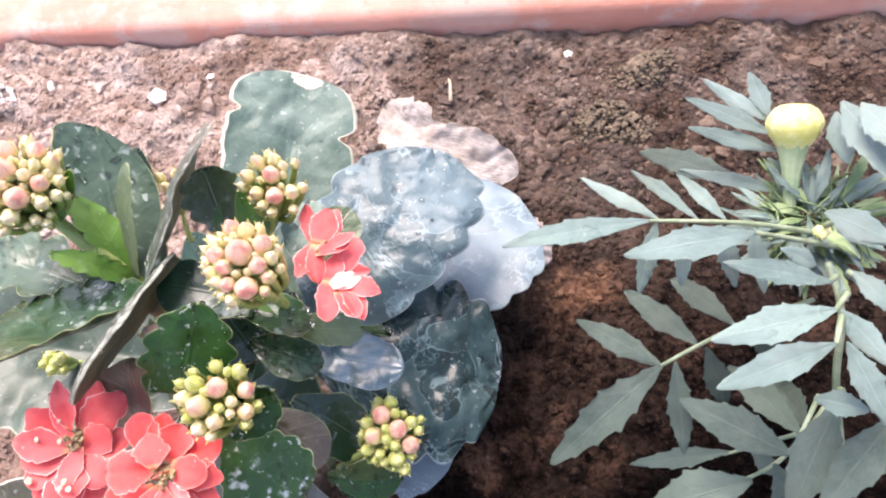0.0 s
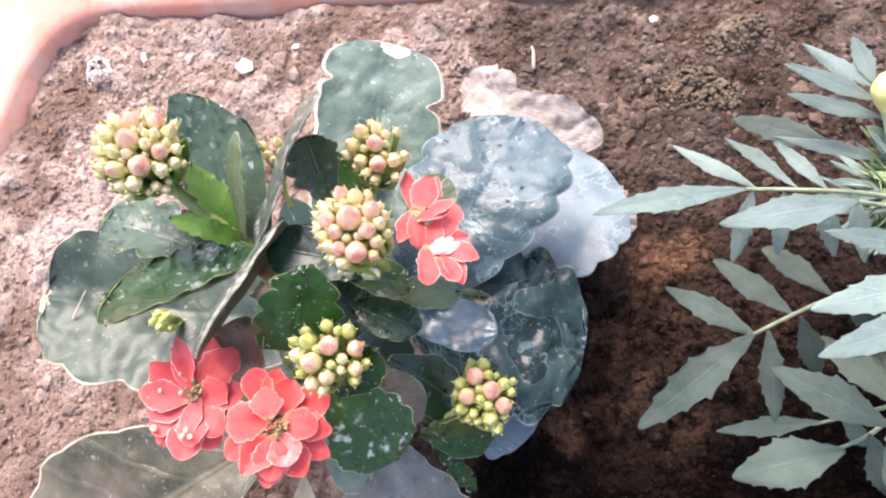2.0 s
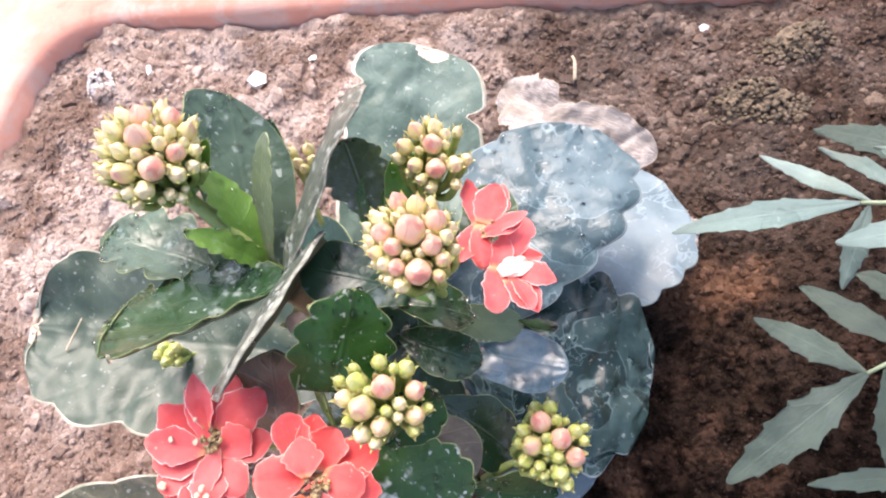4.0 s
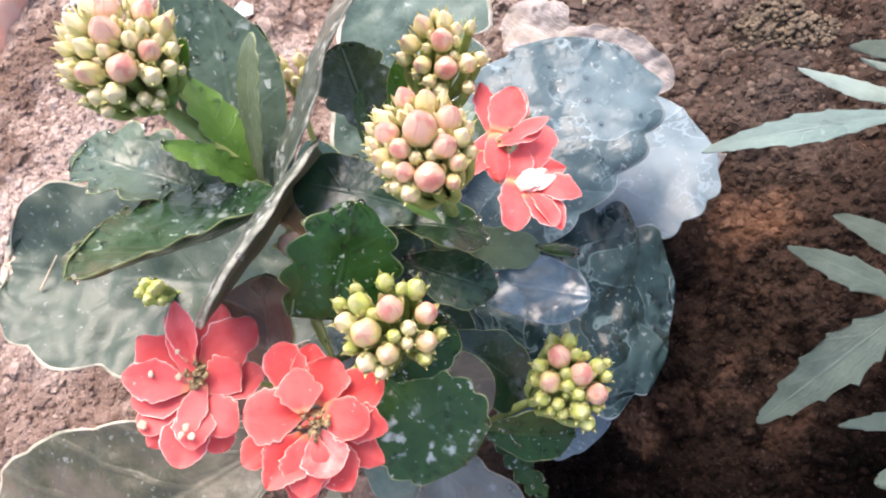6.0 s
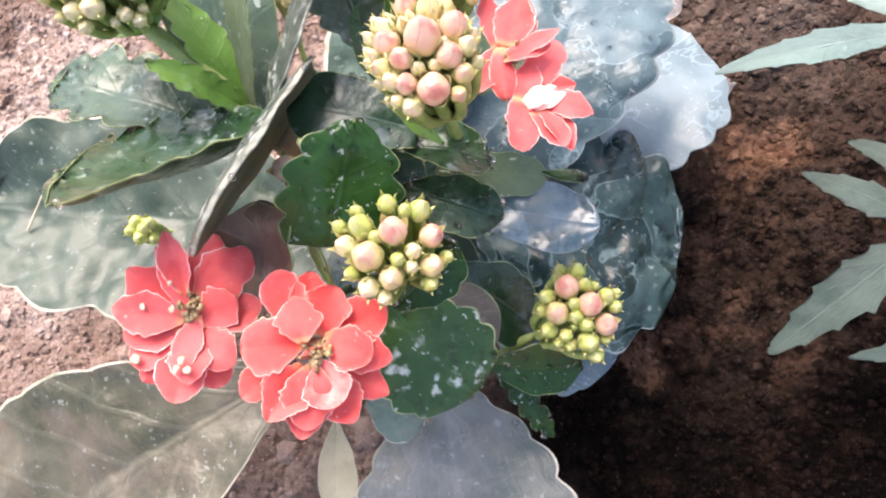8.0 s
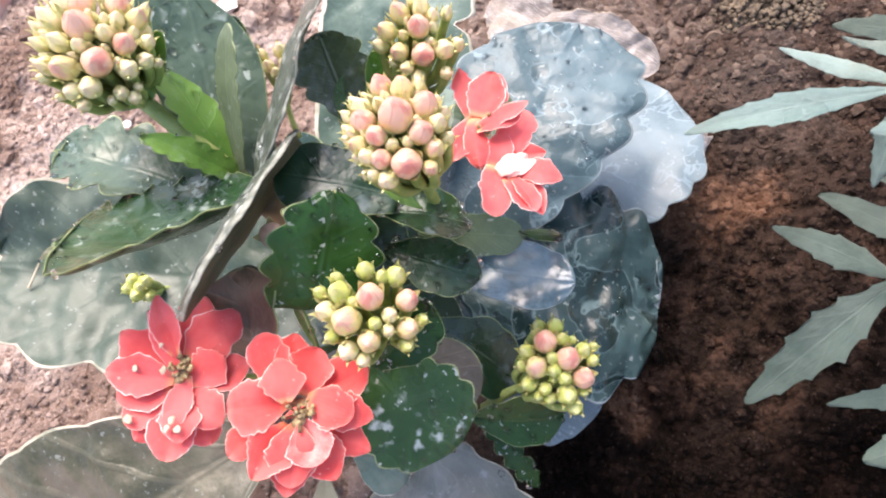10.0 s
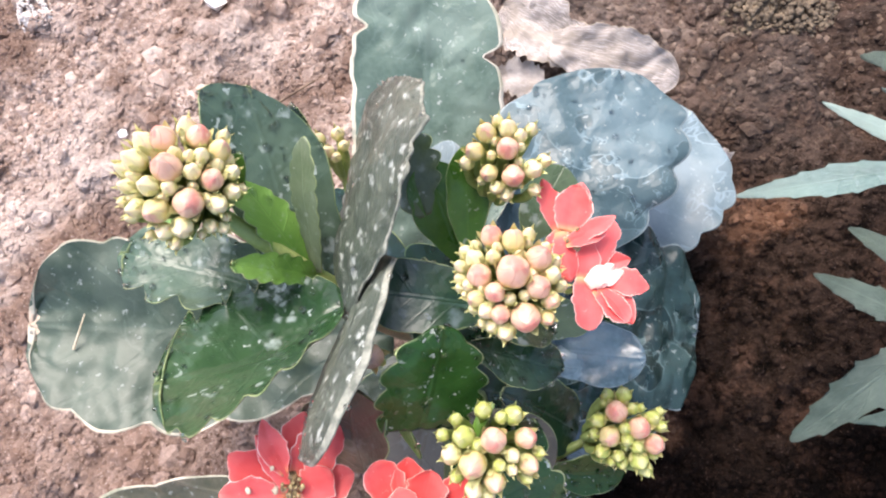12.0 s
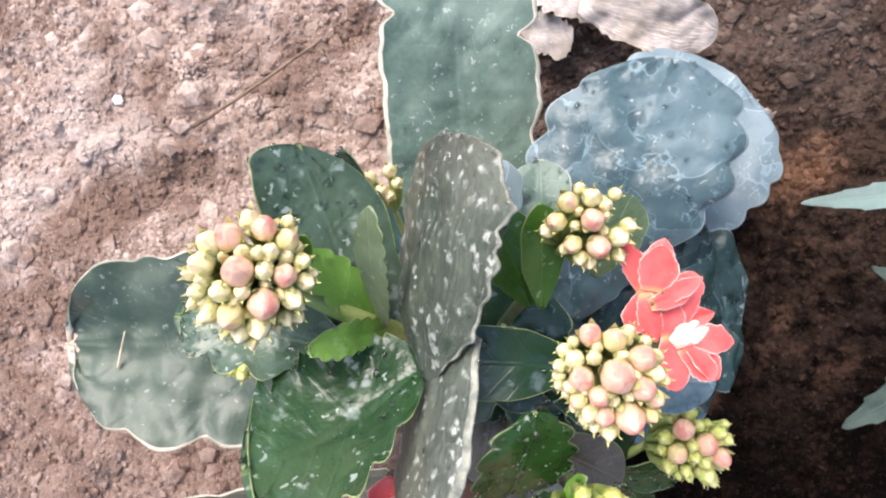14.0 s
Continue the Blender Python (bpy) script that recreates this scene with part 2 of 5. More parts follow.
STRAW = plain_material("straw", (0.42, 0.34, 0.22), (0.6, 0.52, 0.38), 260.0, 0.7)


def petal_material(name, deep, fair):
    n = Nodes(name)
    split = n.add("ShaderNodeSeparateXYZ", Vector=n.coord.outputs["UV"])
    color = n.mix(n.steps(n.noise(140.0, 3.0), 0.3, 0.7), deep, fair)
    edge = n.math("MAXIMUM", n.steps(n.math("ABSOLUTE", n.math("SUBTRACT", split.outputs[1], 0.5)), 0.36, 0.5), n.steps(split.outputs[0], 0.86, 1.0))
    color = n.mix(n.math("MULTIPLY", edge, 0.35), color, (0.82, 0.24, 0.20))
    color = n.mix(n.steps(n.noise(900.0, 2.0), 0.68, 0.74, 0.0, 0.5), color, (0.88, 0.42, 0.36))
    color = n.mix(n.steps(split.outputs[0], 0.0, 0.18, 0.6, 0.0), color, (0.85, 0.45, 0.20))
    streak = n.math("SINE", n.math("MULTIPLY", split.outputs[1], 60.0))
    n.bump(streak, 0.00004, 0.12)
    n.bump(n.noise(500.0, 3.0), 0.0002, 0.5)
    return n.done(color, 0.66, Specular_IOR_Level=0.25, Subsurface_Weight=0.06, Subsurface_Radius=(0.004, 0.001, 0.001), Subsurface_Scale=0.3)


def bud_material(name, low, high, tip):
    n = Nodes(name)
    split = n.add("ShaderNodeSeparateXYZ", Vector=n.coord.outputs["Object"])
    color = n.mix(n.steps(split.outputs[2], -0.5, 0.45), low, high)
    twist = n.math("SINE", n.math("ADD", n.math("MULTIPLY", n.noise(2.0, 1.0), 6.0), n.math("MULTIPLY", split.outputs[0], 5.0)))
    color = n.mix(n.math("MULTIPLY", n.steps(twist, 0.2, 1.0), n.steps(split.outputs[2], 0.0, 0.5)), color, tip)
    color = n.mix(n.steps(n.noise(9.0, 4.0), 0.55, 0.75, 0.0, 0.4), color, low)
    around = n.math("ARCTAN2", split.outputs[1], split.outputs[0])
    reach = n.math("SQRT", n.math("ADD", n.math("POWER", split.outputs[0], 2.0), n.math("POWER", split.outputs[1], 2.0)))
    wave = n.math("ABSOLUTE", n.math("SINE", n.math("ADD", n.math("MULTIPLY", around, 2.0), n.math("MULTIPLY", reach, 4.0))))
    seam = n.math("MULTIPLY", n.steps(wave, 0.0, 0.28, 1.0, 0.0), n.steps(split.outputs[2], 0.12, 0.36))
    color = n.mix(n.math("MULTIPLY", seam, 0.5), color, tuple(c * 0.72 for c in tip))
    n.bump(seam, 0.00035, -0.6)
    n.bump(n.noise(7.0, 3.0), 0.0003, 0.5)
    return n.done(color, 0.44, Subsurface_Weight=0.1, Subsurface_Radius=(0.002, 0.001, 0.0006), Subsurface_Scale=0.3)


PETAL = petal_material("petal", (0.66, 0.060, 0.054), (0.75, 0.118, 0.104))
# Slightly pinker copy of PETAL: light through the petals put into the colour.
BACKLIT_CORAL = petal_material("backlit_coral_petal", (0.68, 0.078, 0.074), (0.77, 0.145, 0.135))
PETAL_EDGE = plain_material("petal_edge", (0.82, 0.28, 0.23), (0.89, 0.54, 0.44), 300.0, 0.55)
CORAL_EDGE = plain_material("coral_edge", (0.86, 0.42, 0.36), (0.92, 0.72, 0.62), 300.0, 0.55)
PALE_PETAL = plain_material("pale_petal", (0.78, 0.36, 0.29), (0.86, 0.58, 0.49), 260.0, 0.5)
BUD_PINK = bud_material("pink_bud", (0.54, 0.46, 0.17), (0.68, 0.40, 0.29), (0.64, 0.24, 0.19))
BUD_MIXED = bud_material("blush_bud", (0.45, 0.43, 0.10), (0.62, 0.50, 0.24), (0.66, 0.37, 0.27))
BUD_LIME = bud_material("lime_bud", (0.54, 0.50, 0.15), (0.74, 0.66, 0.36), (0.76, 0.62, 0.40))
BUD_GREEN = bud_material("green_bud", (0.24, 0.30, 0.04), (0.46, 0.50, 0.13), (0.56, 0.56, 0.24))
BUD_BROWN = bud_material("brown_bud", (0.42, 0.28, 0.19), (0.58, 0.40, 0.29), (0.62, 0.42, 0.32))
SEPAL = plain_material("sepal", (0.54, 0.53, 0.16), (0.82, 0.78, 0.42), 420.0, 0.5)
CALYX = plain_material("calyx", (0.24, 0.33, 0.17), (0.42, 0.50, 0.29), 160.0, 0.45)
PALE_CRUMB = plain_material("pale_crumb", (0.50, 0.43, 0.38), (0.80, 0.74, 0.68), 420.0, 0.85, 0.0006)
MOSSY = plain_material("mossy_crumb", (0.040, 0.028, 0.017), (0.19, 0.140, 0.090), 420.0, 0.85, 0.0006)
YELLOW = plain_material("marigold_petal", (0.54, 0.53, 0.12), (0.70, 0.68, 0.32), 300.0, 0.5)


def soil_material(name, loose):
    """Potting soil: pale and pinkish towards the corner of the planter, black on the other side.
    loose: crumbs, each with a tone of its own."""
    n = Nodes(name)
    split = n.add("ShaderNodeSeparateXYZ", Vector=n.coord.outputs["Object"])
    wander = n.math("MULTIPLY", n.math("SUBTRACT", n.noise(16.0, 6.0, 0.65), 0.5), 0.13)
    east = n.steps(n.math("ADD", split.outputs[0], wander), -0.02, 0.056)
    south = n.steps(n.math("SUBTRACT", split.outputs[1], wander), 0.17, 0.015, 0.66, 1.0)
    # Share of black: grows to the east and south along a wandering border.
    black_share = n.math("MULTIPLY", east, south)
    north = n.steps(n.math("ADD", split.outputs[1], wander), -0.035, 0.05)
    crumb = n.noise(210.0, 6.0, 0.7)
    grain = n.noise(800.0, 4.0, 0.7)
    tone = n.tree.nodes.new("ShaderNodeNewGeometry").outputs["Random Per Island"] if loose else crumb
    low, high = (0.0, 1.0) if loose else (0.3, 0.7)
    pale_soil = n.mix(n.steps(tone, low, high), (0.32, 0.22, 0.172), (0.64, 0.50, 0.42))
    pale_soil = n.mix(n.steps(n.noise(26.0, 5.0, 0.6), 0.44, 0.58, 0.0, 0.9), pale_soil, (0.215, 0.135, 0.098))
    pale_soil = n.mix(n.steps(n.noise(75.0, 4.0, 0.6), 0.52, 0.64, 0.0, 0.7), pale_soil, (0.20, 0.125, 0.092))
    pale_soil = n.mix(n.steps(n.noise(21.0, 4.0, 0.6), 0.48, 0.66, 0.0, 0.6), pale_soil, (0.68, 0.56, 0.49))
    # The pale soil turns browner towards the south.
    brown_share = n.math("MULTIPLY", n.steps(n.math("ADD", split.outputs[1], wander), 0.06, -0.03), 0.75)
    pale_soil = n.mix(brown_share, pale_soil, n.mix(tone, (0.15, 0.088, 0.062), (0.36, 0.245, 0.195)))
    black_soil = n.mix(n.steps(tone, 0.35 if loose else 0.42, 1.0 if loose else 0.78), (0.0030, 0.0020, 0.0015), (0.012, 0.0068, 0.0050) if loose else (0.008, 0.0044, 0.0034))
    rusty = n.math("MULTIPLY", n.steps(n.noise(42.0, 5.0, 0.65), 0.53, 0.64, 0.0, 0.9), n.steps(north, 0.0, 0.7, 0.12, 1.0))
    black_soil = n.mix(n.math("MULTIPLY", rusty, n.steps(crumb, 0.36, 0.56)), black_soil, (0.105, 0.055, 0.036))
    black_soil = n.mix(n.math("MULTIPLY", n.math("MULTIPLY", north, 0.75), n.steps(crumb, 0.34, 0.62)), black_soil, (0.080, 0.050, 0.036))
    if loose:
        black_soil = n.mix(n.math("MULTIPLY", n.steps(tone, 0.60, 0.95), n.steps(n.math("ADD", split.outputs[1], wander), 0.035, 0.095, 0.0, 0.9)), black_soil, (0.17, 0.120, 0.085))
    black_soil = n.mix(n.math("MULTIPLY", n.steps(grain, 0.64, 0.76), n.steps(north, 0.0, 1.0, 0.15, 0.6)), black_soil, (0.075, 0.048, 0.034))
    for x, y, size in ((0.088, 0.037, 0.015), (0.101, 0.040, 0.010), (0.0635, -0.0135, 0.009), (0.094, -0.020, 0.004)):
        gap = n.add("ShaderNodeVectorMath")
        gap.operation = "DISTANCE"
        n.put(gap.inputs[0], n.coord.outputs["Object"]), n.put(gap.inputs[1], (x, y, 0.0))
        ragged = n.math("ADD", gap.outputs["Value"], n.math("MULTIPLY", n.math("SUBTRACT", n.noise(160.0, 5.0, 0.7), 0.5), 0.022))
        black_soil = n.mix(n.steps(ragged, size * 0.3, size, 0.9, 0.0), black_soil, n.mix(tone, (0.08, 0.036, 0.019), (0.24, 0.13, 0.08)))
    sparkle = n.steps(n.noise(1300.0, 2.0, 0.5), 0.655, 0.70)
    color = n.mix(black_share, pale_soil, black_soil)
    color = n.mix(n.math("MULTIPLY", sparkle, 0.5), color, n.mix(black_share, (0.80, 0.68, 0.60), n.mix(north, (0.075, 0.046, 0.038), (0.190, 0.130, 0.105))))
    color = n.mix(n.steps(grain, 0.35, 0.6, 0.25, 0.0), color, n.mix(black_share, (0.03, 0.018, 0.014), (0.001, 0.0007, 0.0005)))
    rough = n.steps(black_share, 0.0, 1.0, 0.92, 0.66)
    n.bump(n.noise(1500.0, 3.0, 0.7), 0.0005, 0.8)
    n.bump(crumb, 0.0015 if loose else 0.004, 0.8)
    n.bump(grain, 0.0010, 0.8)
    return n.done(color, rough, Specular_IOR_Level=n.steps(black_share, 0.0, 1.0, 0.22, 0.03))


def clay_material():
    n = Nodes("terracotta")
    color = n.mix(n.steps(n.noise(9.0, 5.0), 0.3, 0.7), (0.52, 0.215, 0.145), (0.66, 0.33, 0.245))
    color = n.mix(n.steps(n.noise(60.0, 5.0, 0.7), 0.50, 0.68, 0.0, 0.85), color, (0.52, 0.37, 0.31))
    color = n.mix(n.steps(n.noise(22.0, 6.0, 0.7), 0.48, 0.62, 0.0, 0.6), color, (0.50, 0.37, 0.31))
    color = n.mix(n.steps(n.noise(35.0, 6.0, 0.7), 0.60, 0.72, 0.0, 0.6), color, (0.24, 0.15, 0.11))
    n.bump(n.noise(300.0, 4.0), 0.0005, 0.6)
    return n.done(color, 0.8)


def paving_material():
    n = Nodes("paving")
    color = n.mix(n.steps(n.noise(5.0, 6.0), 0.3, 0.7), (0.40, 0.235, 0.175), (0.52, 0.345, 0.28))
    color = n.mix(n.steps(n.noise(90.0, 4.0), 0.5, 0.8, 0.0, 0.5), color, (0.34, 0.22, 0.17))
    n.bump(n.noise(120.0, 5.0), 0.002, 0.6)
    return n.done(color, 0.8)


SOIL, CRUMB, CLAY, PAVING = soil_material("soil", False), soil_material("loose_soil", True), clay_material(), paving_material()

# ---- tools for building ----


def mesh_of(name, bm, *mats):
    me = bpy.data.meshes.new(name)
    bm.normal_update()
    bm.to_mesh(me)
    bm.free()
    for m in mats:
        me.materials.append(m)
    for p in me.polygons:
        p.use_smooth = True
    return me


def part(name, bm, mats, parent=None, label=""):
    """One mesh object, built where it stands, under a thing or a part."""
    ob = new(name, mesh_of(name, bm, *(mats if isinstance(mats, tuple) else (mats,))))
    if parent:
        under(ob, parent)
    return tagged(ob, label)


PLACE = {}


def under(ob, parent):
    PLACE.setdefault(parent.name, parent.matrix_basis.copy() if not parent.parent else PLACE[parent.parent.name] @ parent.matrix_parent_inverse @ parent.matrix_basis)
    ob.parent = parent
    ob.matrix_parent_inverse = PLACE[parent.name].inverted()


def thing(name, place, label, category, group="", kind=""):
    ob = new(name)
    ob.location, ob.empty_display_size = place, 0.01
    ob.matrix_basis = Matrix.Translation(place)
    return tagged(ob, label, category, group, kind)


def fbm(p, scale, seed=0.0):
    return noise.noise(Vector(p) * scale + Vector((seed, seed * 1.7, -seed)))


def tube(bm, points, radius, sides=8, taper=0.7, slot=0):
    """A round stalk through the points, tapered."""
    pts = [Vector(p) for p in points]
    fine = []
    for i in range(len(pts) - 1):
        a, b = pts[max(i - 1, 0)], pts[min(i + 2, len(pts) - 1)]
        for k in range(6):
            s = k / 6
            h = (pts[i + 1] - a) * 0.5, (b - pts[i]) * 0.5
            fine.append(pts[i] * (2 * s**3 - 3 * s**2 + 1) + h[0] * (s**3 - 2 * s**2 + s) + pts[i + 1] * (3 * s**2 - 2 * s**3) + h[1] * (s**3 - s**2))
    fine.append(pts[-1])
    rings = []
    for i, p in enumerate(fine):
        d = (fine[min(i + 1, len(fine) - 1)] - fine[max(i - 1, 0)]).normalized()
        x = d.orthogonal().normalized() if not rings else (side - d * side.dot(d)).normalized()
        side, y = x, d.cross(x)
        r = radius * (1 + (taper - 1) * i / (len(fine) - 1)) * (1 + 0.12 * fbm(p, 400))
        rings.append([bm.verts.new(p + x * r * math.cos(a) + y * r * math.sin(a)) for a in (2 * math.pi * k / sides for k in range(sides))])
    for a, b in zip(rings, rings[1:]):
        for k in range(sides):
            bm.faces.new((a[k], a[(k + 1) % sides], b[(k + 1) % sides], b[k])).material_index = slot
    bm.faces.new(rings[0][::-1]).material_index = slot
    bm.faces.new(rings[-1]).material_index = slot


def blade(base, tip, side, lobes=0, bite=0.06, cup=0.0, bend=0.0, wave=0.0, peak=0.6, foot=0.16, full=0.9, point=0.0,
          teeth=0, thick=0.0007, rim=True, ragged=0.0, quilt=0.0, puff=0.0, notch=0.0, crumple=0.0, sear=None, blunt=2.2, cups=None, nicks=(), fan=0.0, crease=0.0, saw_depth=0.24, dents=(), band=0.98, under_slot=0, rows=44, cols=(-1, -0.978, -0.75, -0.5, -0.25, -0.08, 0.08, 0.25, 0.5, 0.75, 0.978, 1)):
    """A leaf or petal from its base to its tip; side is half its width. lobes: rounded teeth, teeth: saw teeth a side."""
    base, tip, side = Vector(base), Vector(tip), Vector(side)
    if quilt or crumple or fan:
        rows, cols = 76, (-1, -band) + tuple(band * k / 13 for k in range(-12, 13)) + (band, 1)
    elif lobes and Vector(side).length > 0.0035:
        rows, cols = 60, (-1, -0.975) + tuple(k / 10.5 for k in range(-10, 11)) + (0.975, 1)
    axis = tip - base
    length, half = axis.length, side.length
    ahead = axis.normalized()
    n = ahead.cross(side).normalized()
    if n.z < 0:
        n = -n
    seed = random.uniform(0, 50)
    bm = bmesh.new()
    uv = bm.loops.layers.uv.new("UVMap")
    grid, below, where = [], [], {}
    for i in range(rows + 1):
        s = i / rows
        u = 1 - (1 - s) ** 1.7
        if u < peak:
            f = foot + (1 - foot) * math.sin(math.pi / 2 * u / peak) ** (1 / full)
        else:
            k = (u - peak) / (1 - peak)
            f = (1 - point) * math.sqrt(max(0.0, 1 - k ** blunt)) + point * (1 - k)
        for_top, for_low = [], []
        for v in cols:
            e = abs(v)
            g = f * (1 + 0.05 * fbm((u * 3, v, 0), 1.3, seed))
            if lobes and u > 0.12:
                g *= 1 - bite * e * e * (1 - abs(math.sin(math.pi * (lobes * u + 0.13 * math.copysign(1, v))))) * 1.7
            if ragged:
                g *= 1 + ragged * e * (fbm((u * 9, v * 2, seed), 1.0, seed) + 0.6 * fbm((u * 26, v * 2, seed), 1.0, seed))
            if teeth and 0.12 < u < 0.97:
                saw = (teeth * u + (0.35 if v > 0 else 0) + 0.12 * fbm((u * 4, v, 0), 2.0, seed)) % 1.0
                g *= 1 - saw_depth * e ** 4 * (1 - max(0.0, (saw - 0.45) / 0.55) ** 1.5)
            for flank, at, deep, broad in nicks:
                if v * flank > 0:
                    g *= 1 - deep * e * e * math.exp(-((u - at) / broad) ** 2)
            stretch = 0.0
            if lobes and u > 0.85:
                stretch = -(notch or bite * 0.9) * half * (1 - abs(math.cos(math.pi * 2.5 * v))) * (u - 0.85) / 0.15
            for at, deep, broad in dents:
                stretch -= deep * half * math.exp(-((v - at) / broad) ** 2) * max(0.0, u - 0.6) / 0.4
            p = base + axis * u + ahead * stretch + side * v * g
            p += n * (bend * length * 4 * u * (1 - u) + cup * half * v * v * f + crease * half * e * f * (1 - 0.75 * u ** 3))
            if cups:
                p += n * half * f * (cups[0] if v < 0 else cups[1]) * e ** 4
            if fan:
                ray = math.atan2(v * f * half, u * length + 0.15 * half)
                p += n * fan * (abs(math.sin(5.2 * ray + 0.5 * fbm((u * 2, v, 0), 1.0, seed))) - 0.5) * min(1.0, 1.6 * u) * min(1.0, 2.5 * e + 0.25)
            if wave:
                p += n * wave * (fbm(p, 60, seed) * (0.4 + 0.8 * e) + 0.5 * fbm(p, 170, seed))
            if puff:
                fold = abs(math.sin(math.pi * (lobes * u + 0.13 * math.copysign(1, v)))) if u < 0.88 else 0.4 + 0.6 * abs(math.cos(math.pi * 2.5 * v))
                p += n * puff * fold * e ** 1.3 * min(1.0, 2 * u) * f
                p += n * puff * 0.45 * fbm((u * 7, v * 4, 0), 1.0, seed) * u
            if crumple:
                p += n * crumple * (1.6 * abs(fbm(p, 95, seed)) + 0.9 * abs(fbm(p, 230, seed)) - 0.5)
            if quilt:
                near = noise.voronoi(p * 120 + Vector((seed, 0, 0)))[0]
                p += n * quilt * (min(near[1] - near[0], 0.45) / 0.45 - 0.5) * (1 - 0.5 * e)
            p -= n * 0.0005 * math.exp(-(v / 0.1) ** 2) * min(1, half / 0.01) * (1 - u)
            t = thick * (0.35 + 0.65 * (1 - e ** 3)) * (1 if i < rows else 0.4)
            a, b = bm.verts.new(p + n * t * 0.5), bm.verts.new(p - n * t * 0.5)
            where[a] = where[b] = (u, v * 0.5 + 0.5)
            for_top.append(a), for_low.append(b)
        grid.append(for_top), below.append(for_low)
    last = len(cols) - 1

    def face(verts, slot):
        fc = bm.faces.new(verts)
        if sear:
            u, v = where[verts[0]]
            if sear[0] < v < sear[1] and u > 1 - sear[2] * (0.6 + 0.3 * fbm((v * 6, 0, 0), 1.0, 4.0)) * math.sin(math.pi * (v - sear[0]) / (sear[1] - sear[0])) ** 0.6:
                slot = 2
        fc.material_index = slot
        for loop in fc.loops:
            loop[uv].uv = where[loop.vert]

    for i in range(rows):
        for j in range(last):
            edge = rim and (j in (0, last - 1) or i >= rows - (4 if rows > 70 else 1))
            face((grid[i][j], grid[i][j + 1], grid[i + 1][j + 1], grid[i + 1][j]), 1 if edge else 0)
            face((below[i][j + 1], below[i][j], below[i + 1][j], below[i + 1][j + 1]), 1 if edge else under_slot)
        face((below[i][0], grid[i][0], grid[i + 1][0], below[i + 1][0]), 1)
        face((grid[i][last], below[i][last], below[i + 1][last], grid[i + 1][last]), 1)
    for j in range(last):
        face((grid[0][j + 1], grid[0][j], below[0][j], below[0][j + 1]), 1)
        face((grid[rows][j], grid[rows][j + 1], below[rows][j + 1], below[rows][j]), 1)
    bmesh.ops.recalc_face_normals(bm, faces=bm.faces)
    return bm


# ---- the bed: ground, planter, soil ----
TURN_BED = Matrix.Rotation(radians(-8), 4, "Z")
CORNER = Vector((-0.176, 0.182, 0))


def bed(a, b, z=0.0):
    """A place in the planter: a along its long back wall, b towards the viewer from that wall."""
    return CORNER + TURN_BED @ Vector((a, -b, z))


def build_ground():
    bm = bmesh.new()
    bmesh.ops.create_grid(bm, x_segments=40, y_segments=40, size=60)
    for v in bm.verts:
        v.co.z = -0.17
    tagged(part("ground", bm, PAVING), "pinkish concrete ground around the planter", "ground", kind="structure")


def outline(grow, count=8, long=0.66, wide=0.32, round_=0.035):
    r = max(0.004, round_ + grow)
    ends = ((-grow + r, -grow + r, -180), (-grow + r, wide + grow - r, 90), (long + grow - r, wide + grow - r, 0), (long + grow - r, -grow + r, -90))
    pts = []
    for x, y, start in ends:
        for k in range(count + 1):
            a = radians(start + 90 - 90 * k / count)
            pts.append((x + r * math.cos(a), y + r * math.sin(a)))
    return pts


def build_planter():
    box = thing("planter_box", bed(0.33, 0.16, -0.17), "terracotta-coloured rectangular planter box with a flat rim, on the ground", "planter")
    rings = [(0.002, -0.05), (0.000, 0.004), (0.004, 0.008), (0.062, 0.007), (0.068, 0.002), (0.067, -0.016), (0.050, -0.022), (0.016, -0.030), (0.004, -0.17)]
    bm = bmesh.new()
    loops = [[bm.verts.new(bed(x, y, z + 0.002 * fbm((x, y, z), 40))) for x, y in outline(g)] for g, z in rings]
    for a, b in zip(loops, loops[1:]):
        for k in range(len(a)):
            bm.faces.new((a[k], b[k], b[(k + 1) % len(b)], a[(k + 1) % len(a)]))
    bmesh.ops.recalc_face_normals(bm, faces=bm.faces)
    part("wall", bm, CLAY, box)
    bm = bmesh.new()
    bm.faces.new([bm.verts.new(bed(x, y, -0.168)) for x, y in outline(0.004)])
    part("bottom", bm, CLAY, box)


def soil_height(x, y):
    p = (x, y, 0)
    h = 0.0060 * fbm(p, 18, 3) + 0.0060 * fbm(p, 45, 7) + 0.0026 * fbm(p, 110, 1) + 0.0020 * fbm(p, 260, 2)
    return h - 0.002


def build_soil():
    bm = bmesh.new()
    nx, ny, long, wide = 420, 230, 0.656, 0.318
    rows = []
    for j in range(ny + 1):
        row = []
        for i in range(nx + 1):
            p = bed(0.001 + long * i / nx, 0.001 + wide * j / ny)
            row.append(bm.verts.new((p.x, p.y, soil_height(p.x, p.y))))
        rows.append(row)
    for a, b in zip(rows, rows[1:]):
        for k in range(nx):
            bm.faces.new((a[k], b[k], b[k + 1], a[k + 1]))
    tagged(part("soil", bm, SOIL), "crumbly potting soil, pale and pinkish to black", "soil", kind="structure")


